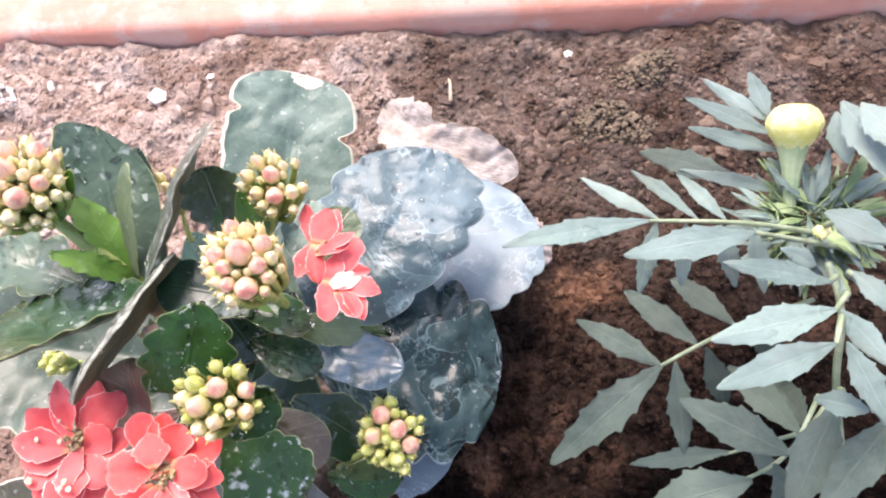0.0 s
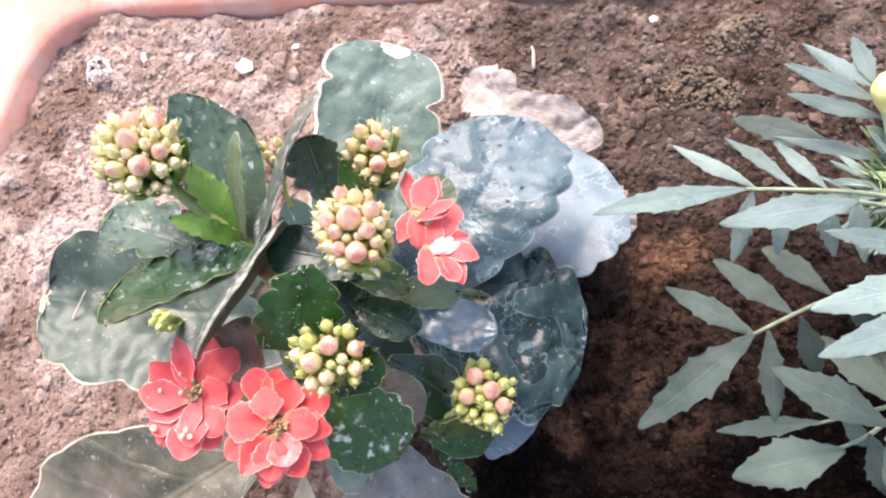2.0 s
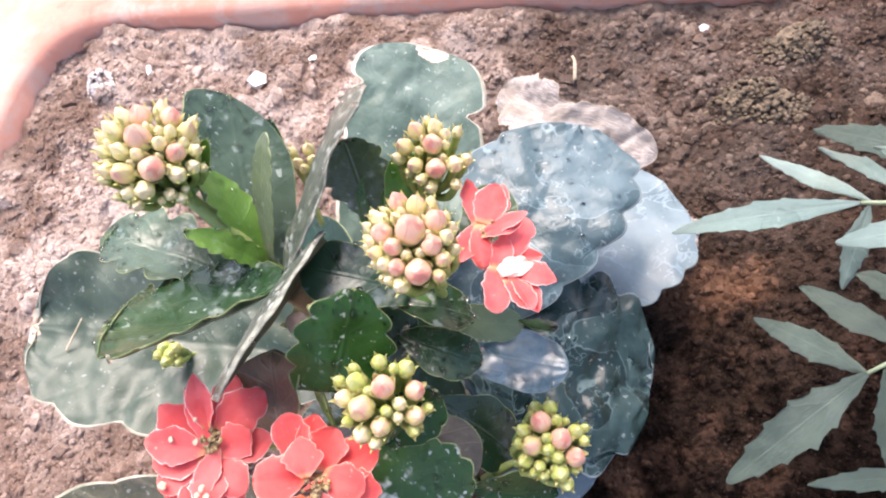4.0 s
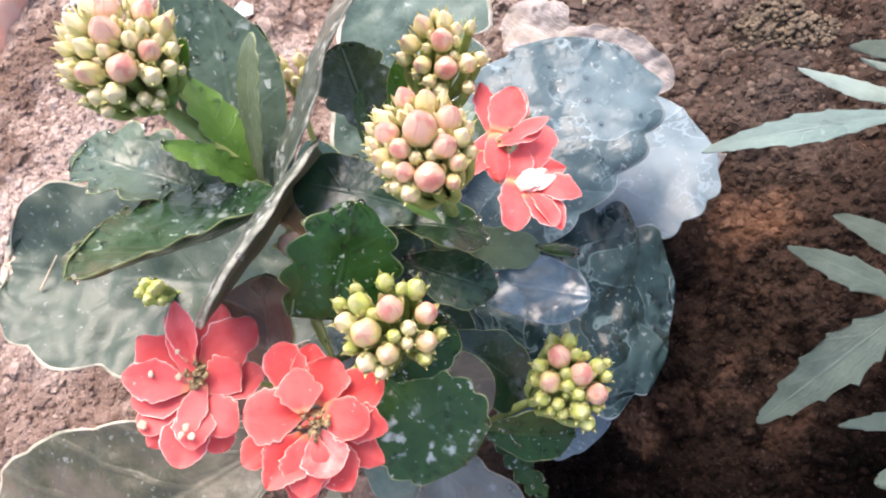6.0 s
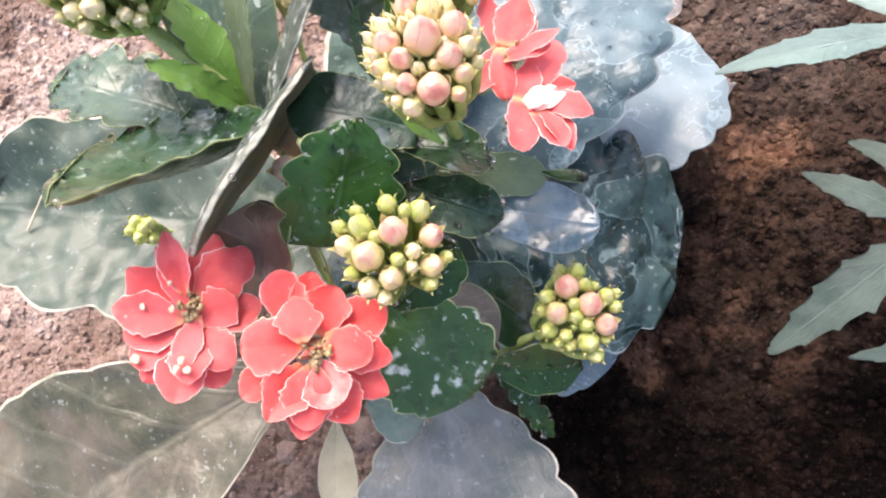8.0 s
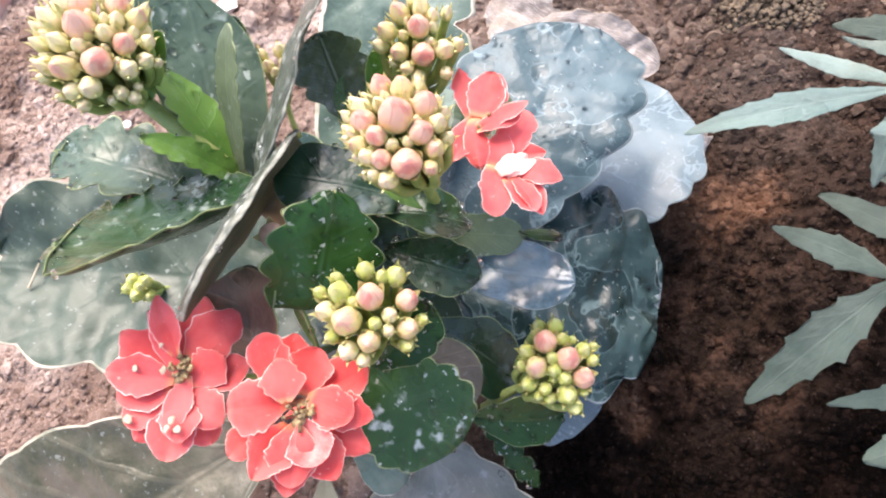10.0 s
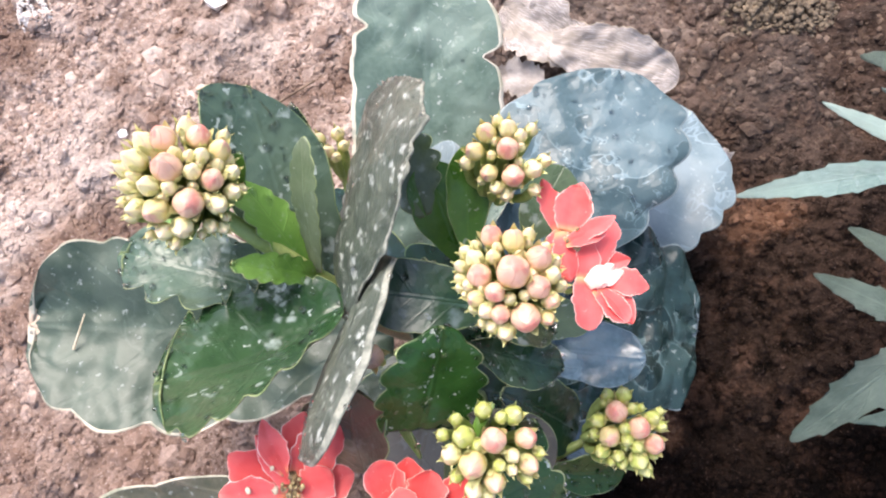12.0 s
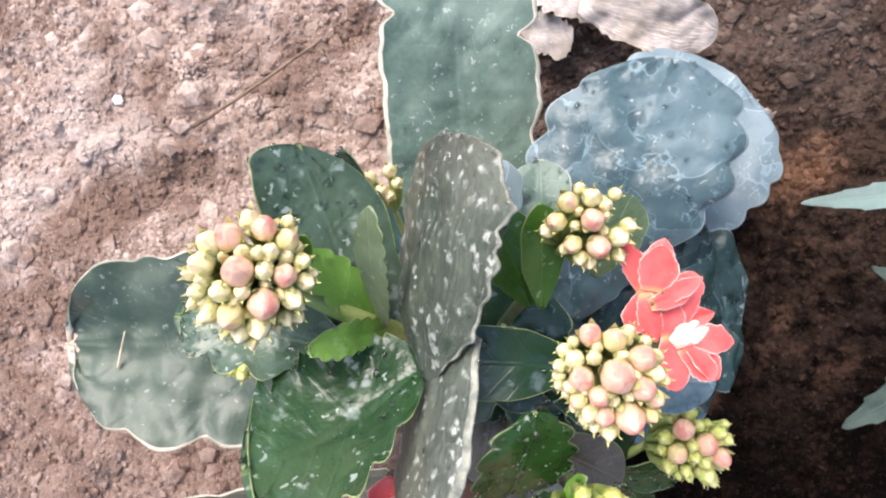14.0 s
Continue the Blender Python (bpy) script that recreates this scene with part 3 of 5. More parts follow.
def lump(bm, place, size, seed, flat=0.75, level=1):
    got = bmesh.ops.create_icosphere(bm, subdivisions=level, radius=size)["verts"]
    turn = Euler((seed, seed * 2.3, seed * 0.7)).to_matrix()
    for v in got:
        c = v.co * (1 + 0.6 * fbm(v.co, 0.9 / size, seed) + 0.4 * fbm(v.co, 2.1 / size, seed))
        c = turn @ Vector((c.x, c.y, c.z * 0.8))
        v.co = Vector(place) + Vector((c.x, c.y, c.z * flat))


def build_crumbs():
    """Loose crumbs all over the soil, too many to count."""
    shapes = []
    for k in range(8):
        bm = bmesh.new()
        lump(bm, (0, 0, 0), 1.0, k * 3.1, 0.8, 1)
        shapes.append(([v.co.copy() for v in bm.verts], [[v.index for v in f.verts] for f in bm.faces]))
        bm.free()
    rnd = random.Random(11)
    verts, faces = [], []
    for k in range(60000):
        q = bed(rnd.uniform(0.004, 0.43), rnd.uniform(0.004, 0.26))
        size = 0.00035 + 0.0011 * rnd.random() ** 3
        if k % 30 == 0 and q.x < 0.02:
            size = 0.0014 + 0.0042 * rnd.random() ** 2.5
        elif k % 9 == 0 and q.x >= 0.02 and fbm((q.x, q.y, 0), 40, 5) > -0.15:
            size = 0.0010 + (0.0026 if q.y > 0.05 else 0.0012) * rnd.random() ** 2
        pts, fs = shapes[k % 8]
        start, a = len(verts), rnd.uniform(0, 6.28)
        c, s, z = math.cos(a) * size, math.sin(a) * size, soil_height(q.x, q.y) + size * (0.15 if size < 0.0014 else -0.25)
        verts += [(q.x + p.x * c - p.y * s, q.y + p.x * s + p.y * c, z + p.z * size) for p in pts]
        faces += [[start + i for i in f] for f in fs]
    me = bpy.data.meshes.new("soil_crumbs")
    me.from_pydata(verts, [], faces)
    me.materials.append(CRUMB)
    tagged(new("soil_crumbs", me), "loose crumbs of pale and black soil", "soil crumbs", kind="stuff")


build_ground(), build_planter(), build_soil(), build_crumbs()

# ---- the kalanchoe ----
kalanchoe = thing("kalanchoe_plant", (0.018, 0.004, 0.0), "flowering kalanchoe with coral-red blooms and scalloped leaves, in the soil", "flowering plant")


def dew_material():
    n = Nodes("water")
    return n.done((1.0, 1.0, 1.0), 0.03, Transmission_Weight=1.0, IOR=1.33)


WATER = dew_material()


def dew(blade_ob, count):
    """Small drops that lie on the upper side of a leaf."""
    faces = [p for p in blade_ob.data.polygons if p.normal.z > 0.15]
    verts = blade_ob.data.vertices
    rnd = random.Random(count + len(faces))
    bm = bmesh.new()
    for k in range(count):
        f = rnd.choice(faces)
        a, b, c = (verts[i].co for i in f.vertices[:3])
        place = a + (b - a) * rnd.random() + (c - b) * rnd.random()
        size = 0.00016 + 0.00055 * rnd.random() ** 4
        got = bmesh.ops.create_icosphere(bm, subdivisions=1, radius=size)["verts"]
        turn = f.normal.to_track_quat("Z", "Y").to_matrix()
        for v in got:
            v.co = place + turn @ Vector((v.co.x * 1.1, v.co.y * 1.3, v.co.z * 0.6 + size * 0.25))
    part("dew", bm, WATER, blade_ob, "clear drops of water")["kind"] = "stuff"


def leaf(skin, base, tip, side, **shape):
    young = skin in (GREEN, MID, BRIGHT, DARK, WET, GREYED, SPOTTED, OLIVE, PALE_OLIVE, PURPLE)
    names = {TEAL: "dark teal leaf with paler patches", LEATHERY: "leathery grey-green leaf with a cream rim", OLD: "old grey-green leaf with a pale rim", MOTTLED: "blue-green leaf with mottled patches", SHEEN: "pale blue-green leaf with a silky sheen",
             FADED: "faded grey-green leaf with a pale rim", OLDBROWN: "fading grey-brown leaf with a cream rim", BRIGHT: "fresh light green leaf", DUSTY: "dusty grey-brown leaf with water marks",
             WET: "dark green leaf with water marks", GREYED: "grey-green leaf with water marks", GLOSS: "glossy leaf that mirrors the sky", PALE: "small withered cream leaf"}
    made = part("leaf", blade(base, tip, side, thick=0.0006 if young else 0.0008, rim=True, quilt={MOTTLED: 0.0004, TEAL: 0.0011, OLD: 0.0006, LEATHERY: 0.0008, SHEEN: 0.00015, FADED: 0.0006, OLDBROWN: 0.0005}.get(skin, 0.0), **shape), (skin, RIM_GREEN if young else DUSTY_EDGE if skin is DUSTY else RIM_BLUE if skin in (MOTTLED, TEAL, SHEEN, GLOSS) else PALE_RIM if skin is OLD else RIM, SEAR, BACK), kalanchoe, names.get(skin, ""))
    drops = {WET: 90, GREYED: 100, SPOTTED: 90, GREEN: 60, DARK: 45, DUSTY: 60, BRIGHT: 14, MOTTLED: 90, TEAL: 70, LEATHERY: 70, OLD: 40, FADED: 30}.get(skin, 0)
    if drops:
        dew(made, drops)


def bud_mesh(name, skin, points, peak, cover):
    """A closed bud 1 long about its middle: folded petals and four sepals that hug it; cover: how high the sepals reach."""
    bm = bmesh.new()
    bmesh.ops.create_uvsphere(bm, u_segments=20, v_segments=12, radius=0.5)
    for v in bm.verts:
        a = math.atan2(v.co.y, v.co.x)
        r = math.hypot(v.co.x, v.co.y)
        top = max(0.0, v.co.z)
        swell = 1 + (0.02 + 0.12 * top) * math.cos(4 * a + 5 * v.co.z) * (r > 0.05) + 0.03 * fbm(v.co, 3.0, points + peak)
        v.co.x *= swell
        v.co.y *= swell
        v.co.z = v.co.z * (1.08 if v.co.z > 0 else 1.0) + (peak * (1 - r / 0.34) if v.co.z > 0.2 and r < 0.34 else 0)
    for k in range(points):
        a = 2 * math.pi * k / points + 0.4
        rows = []
        for s in range(7):
            h = s / 6
            z = -0.47 + (cover + 0.47) * h
            r = math.sqrt(max(0.02, 0.25 - min(z, 0.40) ** 2)) + 0.034 + (0.95 if cover > 0.42 else 0.80) * max(0.0, h - 0.55) ** 1.5
            w = 0.58 * (1 - h ** 1.5) + 0.012
            rows.append([bm.verts.new((r * g * math.cos(a + w * q), r * g * math.sin(a + w * q), z)) for q, g in ((-1, 0.985), (0, 1.02), (1, 0.985))])
        for low, high in zip(rows, rows[1:]):
            for q in range(2):
                bm.faces.new((low[q], low[q + 1], high[q + 1], high[q])).material_index = 1
    return mesh_of(name, bm, skin, SEPAL)


BUDS = {"p": bud_mesh("bud", BUD_PINK, 4, 0.15, 0.34), "m": bud_mesh("bud", BUD_MIXED, 4, 0.22, 0.46), "y": bud_mesh("bud", BUD_LIME, 4, 0.30, 0.68), "g": bud_mesh("bud", BUD_GREEN, 4, 0.28, 0.56), "b": bud_mesh("bud", BUD_BROWN, 4, 0.1, 0.1)}


def bud_cluster(label, center, facing, foot, buds):
    """A domed head of buds; each bud: millimetres across and up on the dome's face, its size, its kind."""
    c, n, foot = Vector(center), Vector(facing).normalized(), Vector(foot)
    u = Vector((0, 1, 0)).cross(n).normalized()
    v = n.cross(u)
    reach = max(math.hypot(b[0], b[1]) for b in buds) + 1.0
    places = []
    spread = 0.00092 if len(buds) > 18 else 0.001
    rnd = random.Random(len(buds) * 7)
    deep = {}
    if len(buds) > 8:
        filler = "g" if any(b[3] == "g" for b in buds) else "y"
        tries = 0
        while len(deep) < len(buds) * (0.3 if filler == "g" else 0.8) and tries < 900:
            tries += 1
            q, w, size = math.sqrt(rnd.random()) * 0.84, rnd.uniform(0, 6.28), rnd.uniform(1.5, 2.6)
            a, b = reach * q * math.cos(w), reach * q * math.sin(w)
            if all(math.hypot(a - o[0], b - o[1]) > 0.31 * (size + o[2]) for o in buds) and all(math.hypot(a - o[0], b - o[1]) > 0.36 * (size + o[2]) for o in deep):
                deep[(a, b, size, filler)] = True
    buds = buds + list(deep)
    for a, b, size, kind in buds:
        low = 0.22 if (a, b, size, kind) in deep else 0.0
        size *= {"p": 0.76, "m": 0.82}.get(kind, 0.84)
        drop = (a * a + b * b) / reach ** 2 + low
        places.append((c + (u * a + v * b) * spread + n * 0.001 * reach * (0.30 - 0.50 * drop), size * 0.001, kind, (u * a + v * b) * spread))
    bm = bmesh.new()
    fork = foot.lerp(c - n * 0.001 * reach, 0.55) if len(buds) > 1 else foot.lerp(c, 0.4)
    tube(bm, [foot, foot.lerp(fork, 0.5) + Vector((0, 0, 0.001)), fork], 0.0011 if len(buds) > 8 else 0.0007)
    for p, size, kind, away in places:
        tube(bm, [fork, fork.lerp(p, 0.5) + away * 0.25, p - n * size * 0.2], 0.0005 + 0.11 * size, 6, 1.1)
    head = part("flower_stalk", bm, STALK, kalanchoe, label)
    for p, size, kind, away in places:
        aim = (n * 0.011 + away + Vector((0, 0, 0.003))).normalized()
        bud = new("bud", BUDS[kind])
        bud.matrix_basis = Matrix.Translation(p) @ aim.to_track_quat("Z", "Y").to_matrix().to_4x4() @ Matrix.Rotation(rnd.uniform(0, 6.28), 4, "Z") @ Matrix.Diagonal((size * 1.1, size * 1.1, size * rnd.uniform(1.15, 1.4), 1))
        under(bud, head)


def flower(label, center, facing, foot, stamens=17):
    """The heart of a double flower on its stalk; petals are added to it."""
    c, n, foot = Vector(center), Vector(facing).normalized(), Vector(foot)
    bm = bmesh.new()
    tube(bm, [foot, foot.lerp(c, 0.6) + Vector((0, 0, 0.0005)), c - n * 0.0015], 0.00045)
    heart = part("flower", bm, STALK, kalanchoe, label)
    bm = bmesh.new()
    rnd = random.Random(round(c.x * 1e5))
    for k in range(stamens):
        a = rnd.uniform(0, 6.28)
        out = (n.orthogonal().normalized() * math.cos(a) + n.cross(n.orthogonal().normalized()) * math.sin(a)) * rnd.uniform(0.0003, 0.0022)
        end = c + out + n * rnd.uniform(0.0006, 0.0017)
        tube(bm, [c - n * 0.0008, c + out * 0.7 + n * 0.0006, end], 0.00016, 5)
        lump(bm, end, 0.00042, k * 1.7, 1.0, 1)
    lump(bm, c - n * 0.0009, 0.0019, 2.0, 0.5, 2)
    part("flower_center", bm, STAMEN, heart, "brown and pale yellow stamens")
    return heart


def fleck(heart, place, size):
    bm = bmesh.new()
    lump(bm, place, size * 0.75, place[0] * 900, 0.3, 2)
    part("pollen_fleck", bm, STRAW, heart, "cream fleck on a petal")


def petal(heart, base, tip, side, skin=PETAL, foot=0.2):
    part("petal", blade(base, tip, side, cup=random.uniform(-0.10, 0.16), bend=random.uniform(-0.05, 0.10), wave=0.0020, ragged=0.16, peak=random.uniform(0.50, 0.70), foot=foot, full=0.9, point=random.uniform(0.25, 0.75),
                        crease=random.uniform(-0.10, 0.22), nicks=((random.choice((-1, 1)), random.uniform(0.6, 0.9), random.uniform(0.0, 0.22), 0.12),), thick=0.0003, rows=30,
                        cols=(-1, -0.955, -0.8, -0.6, -0.4, -0.2, 0, 0.2, 0.4, 0.6, 0.8, 0.955, 1)), (skin, PETAL_EDGE if skin is PETAL else CORAL_EDGE), heart)


# ---- the marigold ----
marigold = thing("marigold_plant", (0.150, 0.015, 0.0), "marigold seedling with feathery grey-green leaves and one bud, in the soil", "marigold")


def compound_leaf(points, radius):
    bm = bmesh.new()
    tube(bm, points, radius * 0.75, 6, 0.6)
    return part("compound_leaf", bm, MARI_STEM, marigold)


def leaflet(frond, base, tip, side, skin=MARI):
    side = Vector(side) * (1.12 if Vector(side).length > 0.0016 else 1.3)
    part("leaflet", blade(base, tip, side, peak=0.48, foot=0.10, full=0.8, point=0.6, teeth=random.choice((5, 6, 7, 7)), saw_depth=random.uniform(0.13, 0.24), crease=random.uniform(0.05, 0.35), cup=random.uniform(-0.15, 0.1), bend=random.uniform(0.0, 0.07),
                          wave=0.0012, thick=0.0004, rows=60), (skin, skin), frond, "duller olive-green older leaflet, shade in its colour" if skin is MARI_OLD_SHADED else "")


def marigold_stem(points, radius):
    bm = bmesh.new()
    tube(bm, points, radius, 10, 0.8)
    part("stem", bm, MARI_STEM, marigold, "pale green ribbed stem")


def marigold_bud(foot, top):
    foot, top = Vector(foot), Vector(top)
    axis = top - foot
    turn = axis.to_track_quat("Z", "Y").to_matrix().to_4x4()

    def turned(shape, ribs, depth):
        bm = bmesh.new()
        rings = [[bm.verts.new(foot + turn @ Vector((r * (1 + depth * math.cos(ribs * a)) * math.cos(a), r * (1 + depth * math.cos(ribs * a)) * math.sin(a), axis.length * h)))
                  for a in (2 * math.pi * k / 52 for k in range(52))] for h, r in shape]
        for a, b in zip(rings, rings[1:]):
            for k in range(52):
                bm.faces.new((a[k], a[(k + 1) % 52], b[(k + 1) % 52], b[k]))
        bm.faces.new(rings[-1])
        return bm

    head = part("flower_bud", turned(((0.0, 0.0013), (0.2, 0.0016), (0.38, 0.0021), (0.50, 0.0027), (0.60, 0.0034), (0.64, 0.0036)), 8, 0.05), CALYX, marigold, "plump lime-yellow bud with closed petals")
    part("bud_tip", turned(((0.57, 0.0030), (0.62, 0.0038), (0.69, 0.0049), (0.77, 0.0056), (0.82, 0.0057), (0.87, 0.0052), (0.93, 0.0043), (0.965, 0.0030), (0.955, 0.0018), (0.97, 0.0008)), 13, 0.025), YELLOW, head)


def green_bud(place):
    bm = bmesh.new()
    for k in range(10):
        a = k * 2.4
        lump(bm, Vector(place) + Vector((math.cos(a), math.sin(a), 0.4)) * 0.0011 * (k % 3) / 2, 0.0011, k, 1.0, 1)
    part("young_bud", bm, SEPAL, marigold, "tiny green bud")


def feathery_leaves(place):
    """The crowded heart of the seedling: thread-like tips over many small toothed blades."""
    bm = bmesh.new()
    rnd = random.Random(5)
    for k in range(150):
        a = rnd.uniform(0, 6.28)
        start = Vector(place) + Vector((rnd.uniform(-0.008, 0.010), rnd.uniform(-0.006, 0.008), rnd.uniform(-0.004, 0.004)))
        way = Vector((math.cos(a), math.sin(a), rnd.uniform(0.1, 0.9))) * rnd.uniform(0.004, 0.009)
        tube(bm, [start, start + way * 0.55 + Vector((0, 0, 0.0008)), start + way], 0.00034, 5, 0.3)
    tuft = part("leaf_tuft", bm, TUFT, marigold, "thread-like young leaf tips")
    for k in range(150):
        a = k * 2.4
        start = Vector(place) + Vector((0.010 * math.cos(a) * rnd.random(), 0.010 * math.sin(a) * rnd.random(), rnd.uniform(-0.006, 0.006)))
        way = Vector((math.cos(a), math.sin(a), rnd.uniform(-0.1, 0.7))) * rnd.uniform(0.005, 0.013)
        flank = Vector((-math.sin(a), math.cos(a), 0.2)) * rnd.uniform(0.0006, 0.0013)
        leaflet(tuft, start, start + way, flank, MARI if k % 3 else TUFT)


# -- leaf by leaf --
leaf(LEATHERY, (0.0040, 0.0078, 0.0400), (-0.0822, 0.0160, 0.0575), (0.0030, 0.0238, 0.0040), lobes=5, bite=.07, cup=.24, bend=.01, wave=.0028, puff=.0012, fan=.0026, blunt=2.8, foot=.3, band=.972, nicks=((1, .68, .14, .05),), sear=(.05,.95,.035))
leaf(OLD, (0.0112, 0.0280, 0.0360), (0.0190, 0.0918, 0.0540), (0.0158, 0.0010, -0.0096), cup=.05, bend=.05, wave=.0016, peak=.45, foot=.80, blunt=11.0, ragged=.06, fan=.0010, band=.945, nicks=((1, .71, .26, .026), (-1, .80, .20, .025), (1, .38, .08, .06)), dents=((-1.05, .05, .16), (1.1, .06, .2)), sear=(.42,.86,.12))
leaf(MOTTLED, (0.0330, 0.0080, 0.0500), (0.0618, 0.0582, 0.0560), (0.0205, -0.0052, -0.0038), lobes=6, bite=.075, notch=.08, cup=-.12, bend=.06, wave=.0022, peak=.60, puff=.0008, fan=.0020, full=1.1, blunt=2.8)
leaf(SHEEN, (0.0340, 0.0185, 0.0300), (0.0800, 0.0610, 0.0200), (-0.0150, 0.0192, -0.0020), lobes=8, bite=.045, notch=.035, cup=-.10, bend=.03, wave=.0018, peak=.66, blunt=3.0, fan=.0010)
leaf(TEAL, (0.0300, 0.0060, 0.0460), (0.0735, 0.0045, 0.0250), (0.0035, 0.0240, 0.0025), lobes=5, bite=.09, cup=-.05, bend=.08, wave=.0018, puff=.002, fan=.0034)
leaf(SHEEN, (0.0300, -0.0040, 0.0280), (0.0585, -0.0171, 0.0200), (0.0061, 0.0121, 0.0019), lobes=6, bite=.06, bend=.08, wave=.0012)
leaf(DUSTY, (0.0140, 0.0035, 0.0975), (0.0245, 0.0395, 0.1025), (0.0110, -0.0050, 0.0152), lobes=0, under_slot=3, fan=.0004, band=.965, cup=-.10, bend=.05, wave=.0016, ragged=.16, peak=.60, foot=.22, blunt=2.7)
leaf(DUSTY, (0.0215, 0.0110, 0.1005), (0.0100, -0.0185, 0.1080), (0.0054, -0.0032, 0.0112), lobes=0, cup=-.06, cups=(0.0, -.12), under_slot=3, fan=.0003, band=.90, bend=.02, wave=.0010, ragged=.07, foot=.55, peak=.5, blunt=2.6)
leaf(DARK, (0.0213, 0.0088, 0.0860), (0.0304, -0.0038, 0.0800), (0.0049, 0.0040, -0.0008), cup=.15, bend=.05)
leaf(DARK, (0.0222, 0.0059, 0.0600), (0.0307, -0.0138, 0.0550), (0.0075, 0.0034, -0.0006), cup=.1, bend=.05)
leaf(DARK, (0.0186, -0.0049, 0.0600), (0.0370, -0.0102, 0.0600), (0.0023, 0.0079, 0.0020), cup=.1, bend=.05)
leaf(WET, (0.0129, 0.0048, 0.0965), (-0.0125, -0.0068, 0.1085), (-0.0060, 0.0128, -0.0112), lobes=6.1, bite=.11, notch=.08, bend=-.10, wave=.0012, puff=.0006, cups=(.05, .0), crease=.30, blunt=2.6, peak=.64, foot=.20, full=1.3, nicks=((1, .47, .20, .03), (1, .634, .24, .03), (1, .798, .24, .03)))
leaf(GREYED, (0.0030, 0.0090, 0.0860), (-0.0002, 0.0415, 0.1050), (-0.0082, 0.0012, 0.0074), lobes=2.2, bite=.06, notch=.01, cup=.08, bend=.02, wave=.001, peak=.55, foot=.45, blunt=5.0, dents=((-.40, .24, .10),))
leaf(DARK, (-0.0011, 0.0206, 0.0750), (0.0041, 0.0415, 0.0960), (0.0038, -0.0010, 0.0001), lobes=4, bite=.06)
leaf(PALE_OLIVE, (0.0062, 0.0122, 0.0910), (0.0110, 0.0299, 0.1073), (-0.0028, 0.0011, -0.0011), lobes=8, bite=.12, notch=.06, cup=.1, bend=.03, wave=.0006, foot=.35)
leaf(BRIGHT, (0.0040, 0.0125, 0.0905), (-0.0020, 0.0255, 0.1040), (0.0022, 0.0018, -0.0050), lobes=6, bite=.13, notch=.08, cup=.12, bend=.04, foot=.4, wave=.0006)
leaf(BRIGHT, (0.0060, 0.0115, 0.0880), (-0.0006, 0.0107, 0.1085), (0.0009, 0.0030, -0.0025), lobes=7, bite=.14, notch=.06, cup=.2, bend=.05, foot=.3, wave=.0006)
leaf(GREYED, (0.0045, 0.0070, 0.0915), (-0.0285, 0.0180, 0.0965), (-0.0022, -0.0078, 0.0022), lobes=5, notch=.16, bite=.20, cup=.1, bend=.05, wave=.0014, puff=.0008, crease=.10)
leaf(GREEN, (0.0247, -0.0150, 0.0970), (0.0316, -0.0022, 0.1075), (0.0071, 0.0003, -0.0048), lobes=4.4, bite=.13, notch=.10, cup=.06, bend=.05, peak=.40, foot=.72, full=1.2, wave=.0014, puff=.0002, blunt=2.0)
leaf(DARK, (0.0355, 0.0030, 0.0935), (0.0178, 0.0060, 0.1000), (0.0010, 0.0058, 0.0002), lobes=2, bite=.03, cup=.14, bend=.05, wave=.0008, foot=.5, blunt=2.6)
leaf(WET, (0.0333, 0.0010, 0.0930), (0.0454, -0.0004, 0.0885), (0.0004, -0.0048, 0.0008), cup=.25, bend=.08, wave=.0010, lobes=3, bite=.05)
leaf(OLIVE, (0.0344, 0.0030, 0.0800), (0.0516, 0.0025, 0.0740), (-0.0006, -0.0034, -0.0014), cup=.1, bend=.05, lobes=4, bite=.05)
leaf(GREEN, (0.0508, 0.0031, 0.0750), (0.0578, 0.0013, 0.0750), (-0.0002, -0.0010, -0.0000), cup=.1)
leaf(WET, (0.0308, -0.0017, 0.0850), (0.0455, -0.0065, 0.0810), (-0.0018, -0.0040, -0.0018), lobes=3, bite=.06, cup=.2, bend=.06, wave=.0012)
leaf(GLOSS, (0.0385, -0.0015, 0.0730), (0.0593, -0.0052, 0.0708), (0.0010, 0.0056, 0.0006), lobes=2.4, bite=.05, cup=.08, bend=.04, foot=.35, wave=.0022, puff=.0007, blunt=2.6)
leaf(PURPLE, (0.0125, -0.0215, 0.0880), (0.0148, -0.0082, 0.0995), (0.0084, -0.0016, 0.0046), lobes=3, bite=.05, cup=.25, bend=.04, wave=.0014, foot=.5, blunt=2.6)
leaf(SPOTTED, (0.0269, -0.0191, 0.0830), (0.0397, -0.0321, 0.0740), (-0.0077, -0.0063, -0.0018), lobes=5, bite=.07, notch=.05, cup=.10, bend=.08, wave=.0008)
leaf(PURPLE, (0.0265, -0.0126, 0.0700), (0.0408, -0.0227, 0.0640), (0.0033, 0.0052, -0.0010), lobes=2, bite=.03, cup=.1, bend=.08)
leaf(GREEN, (0.0366, -0.0237, 0.0520), (0.0537, -0.0237, 0.0500), (-0.0005, -0.0041, -0.0040), lobes=3, bite=.05, cup=.15, bend=.08)
leaf(GREEN, (0.0361, -0.0213, 0.0500), (0.0463, -0.0354, 0.0360), (0.0019, 0.0017, -0.0003), lobes=6, bite=.28, cup=.2, bend=.05)
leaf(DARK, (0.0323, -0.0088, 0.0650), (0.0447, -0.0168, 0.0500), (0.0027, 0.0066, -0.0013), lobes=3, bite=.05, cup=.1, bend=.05)
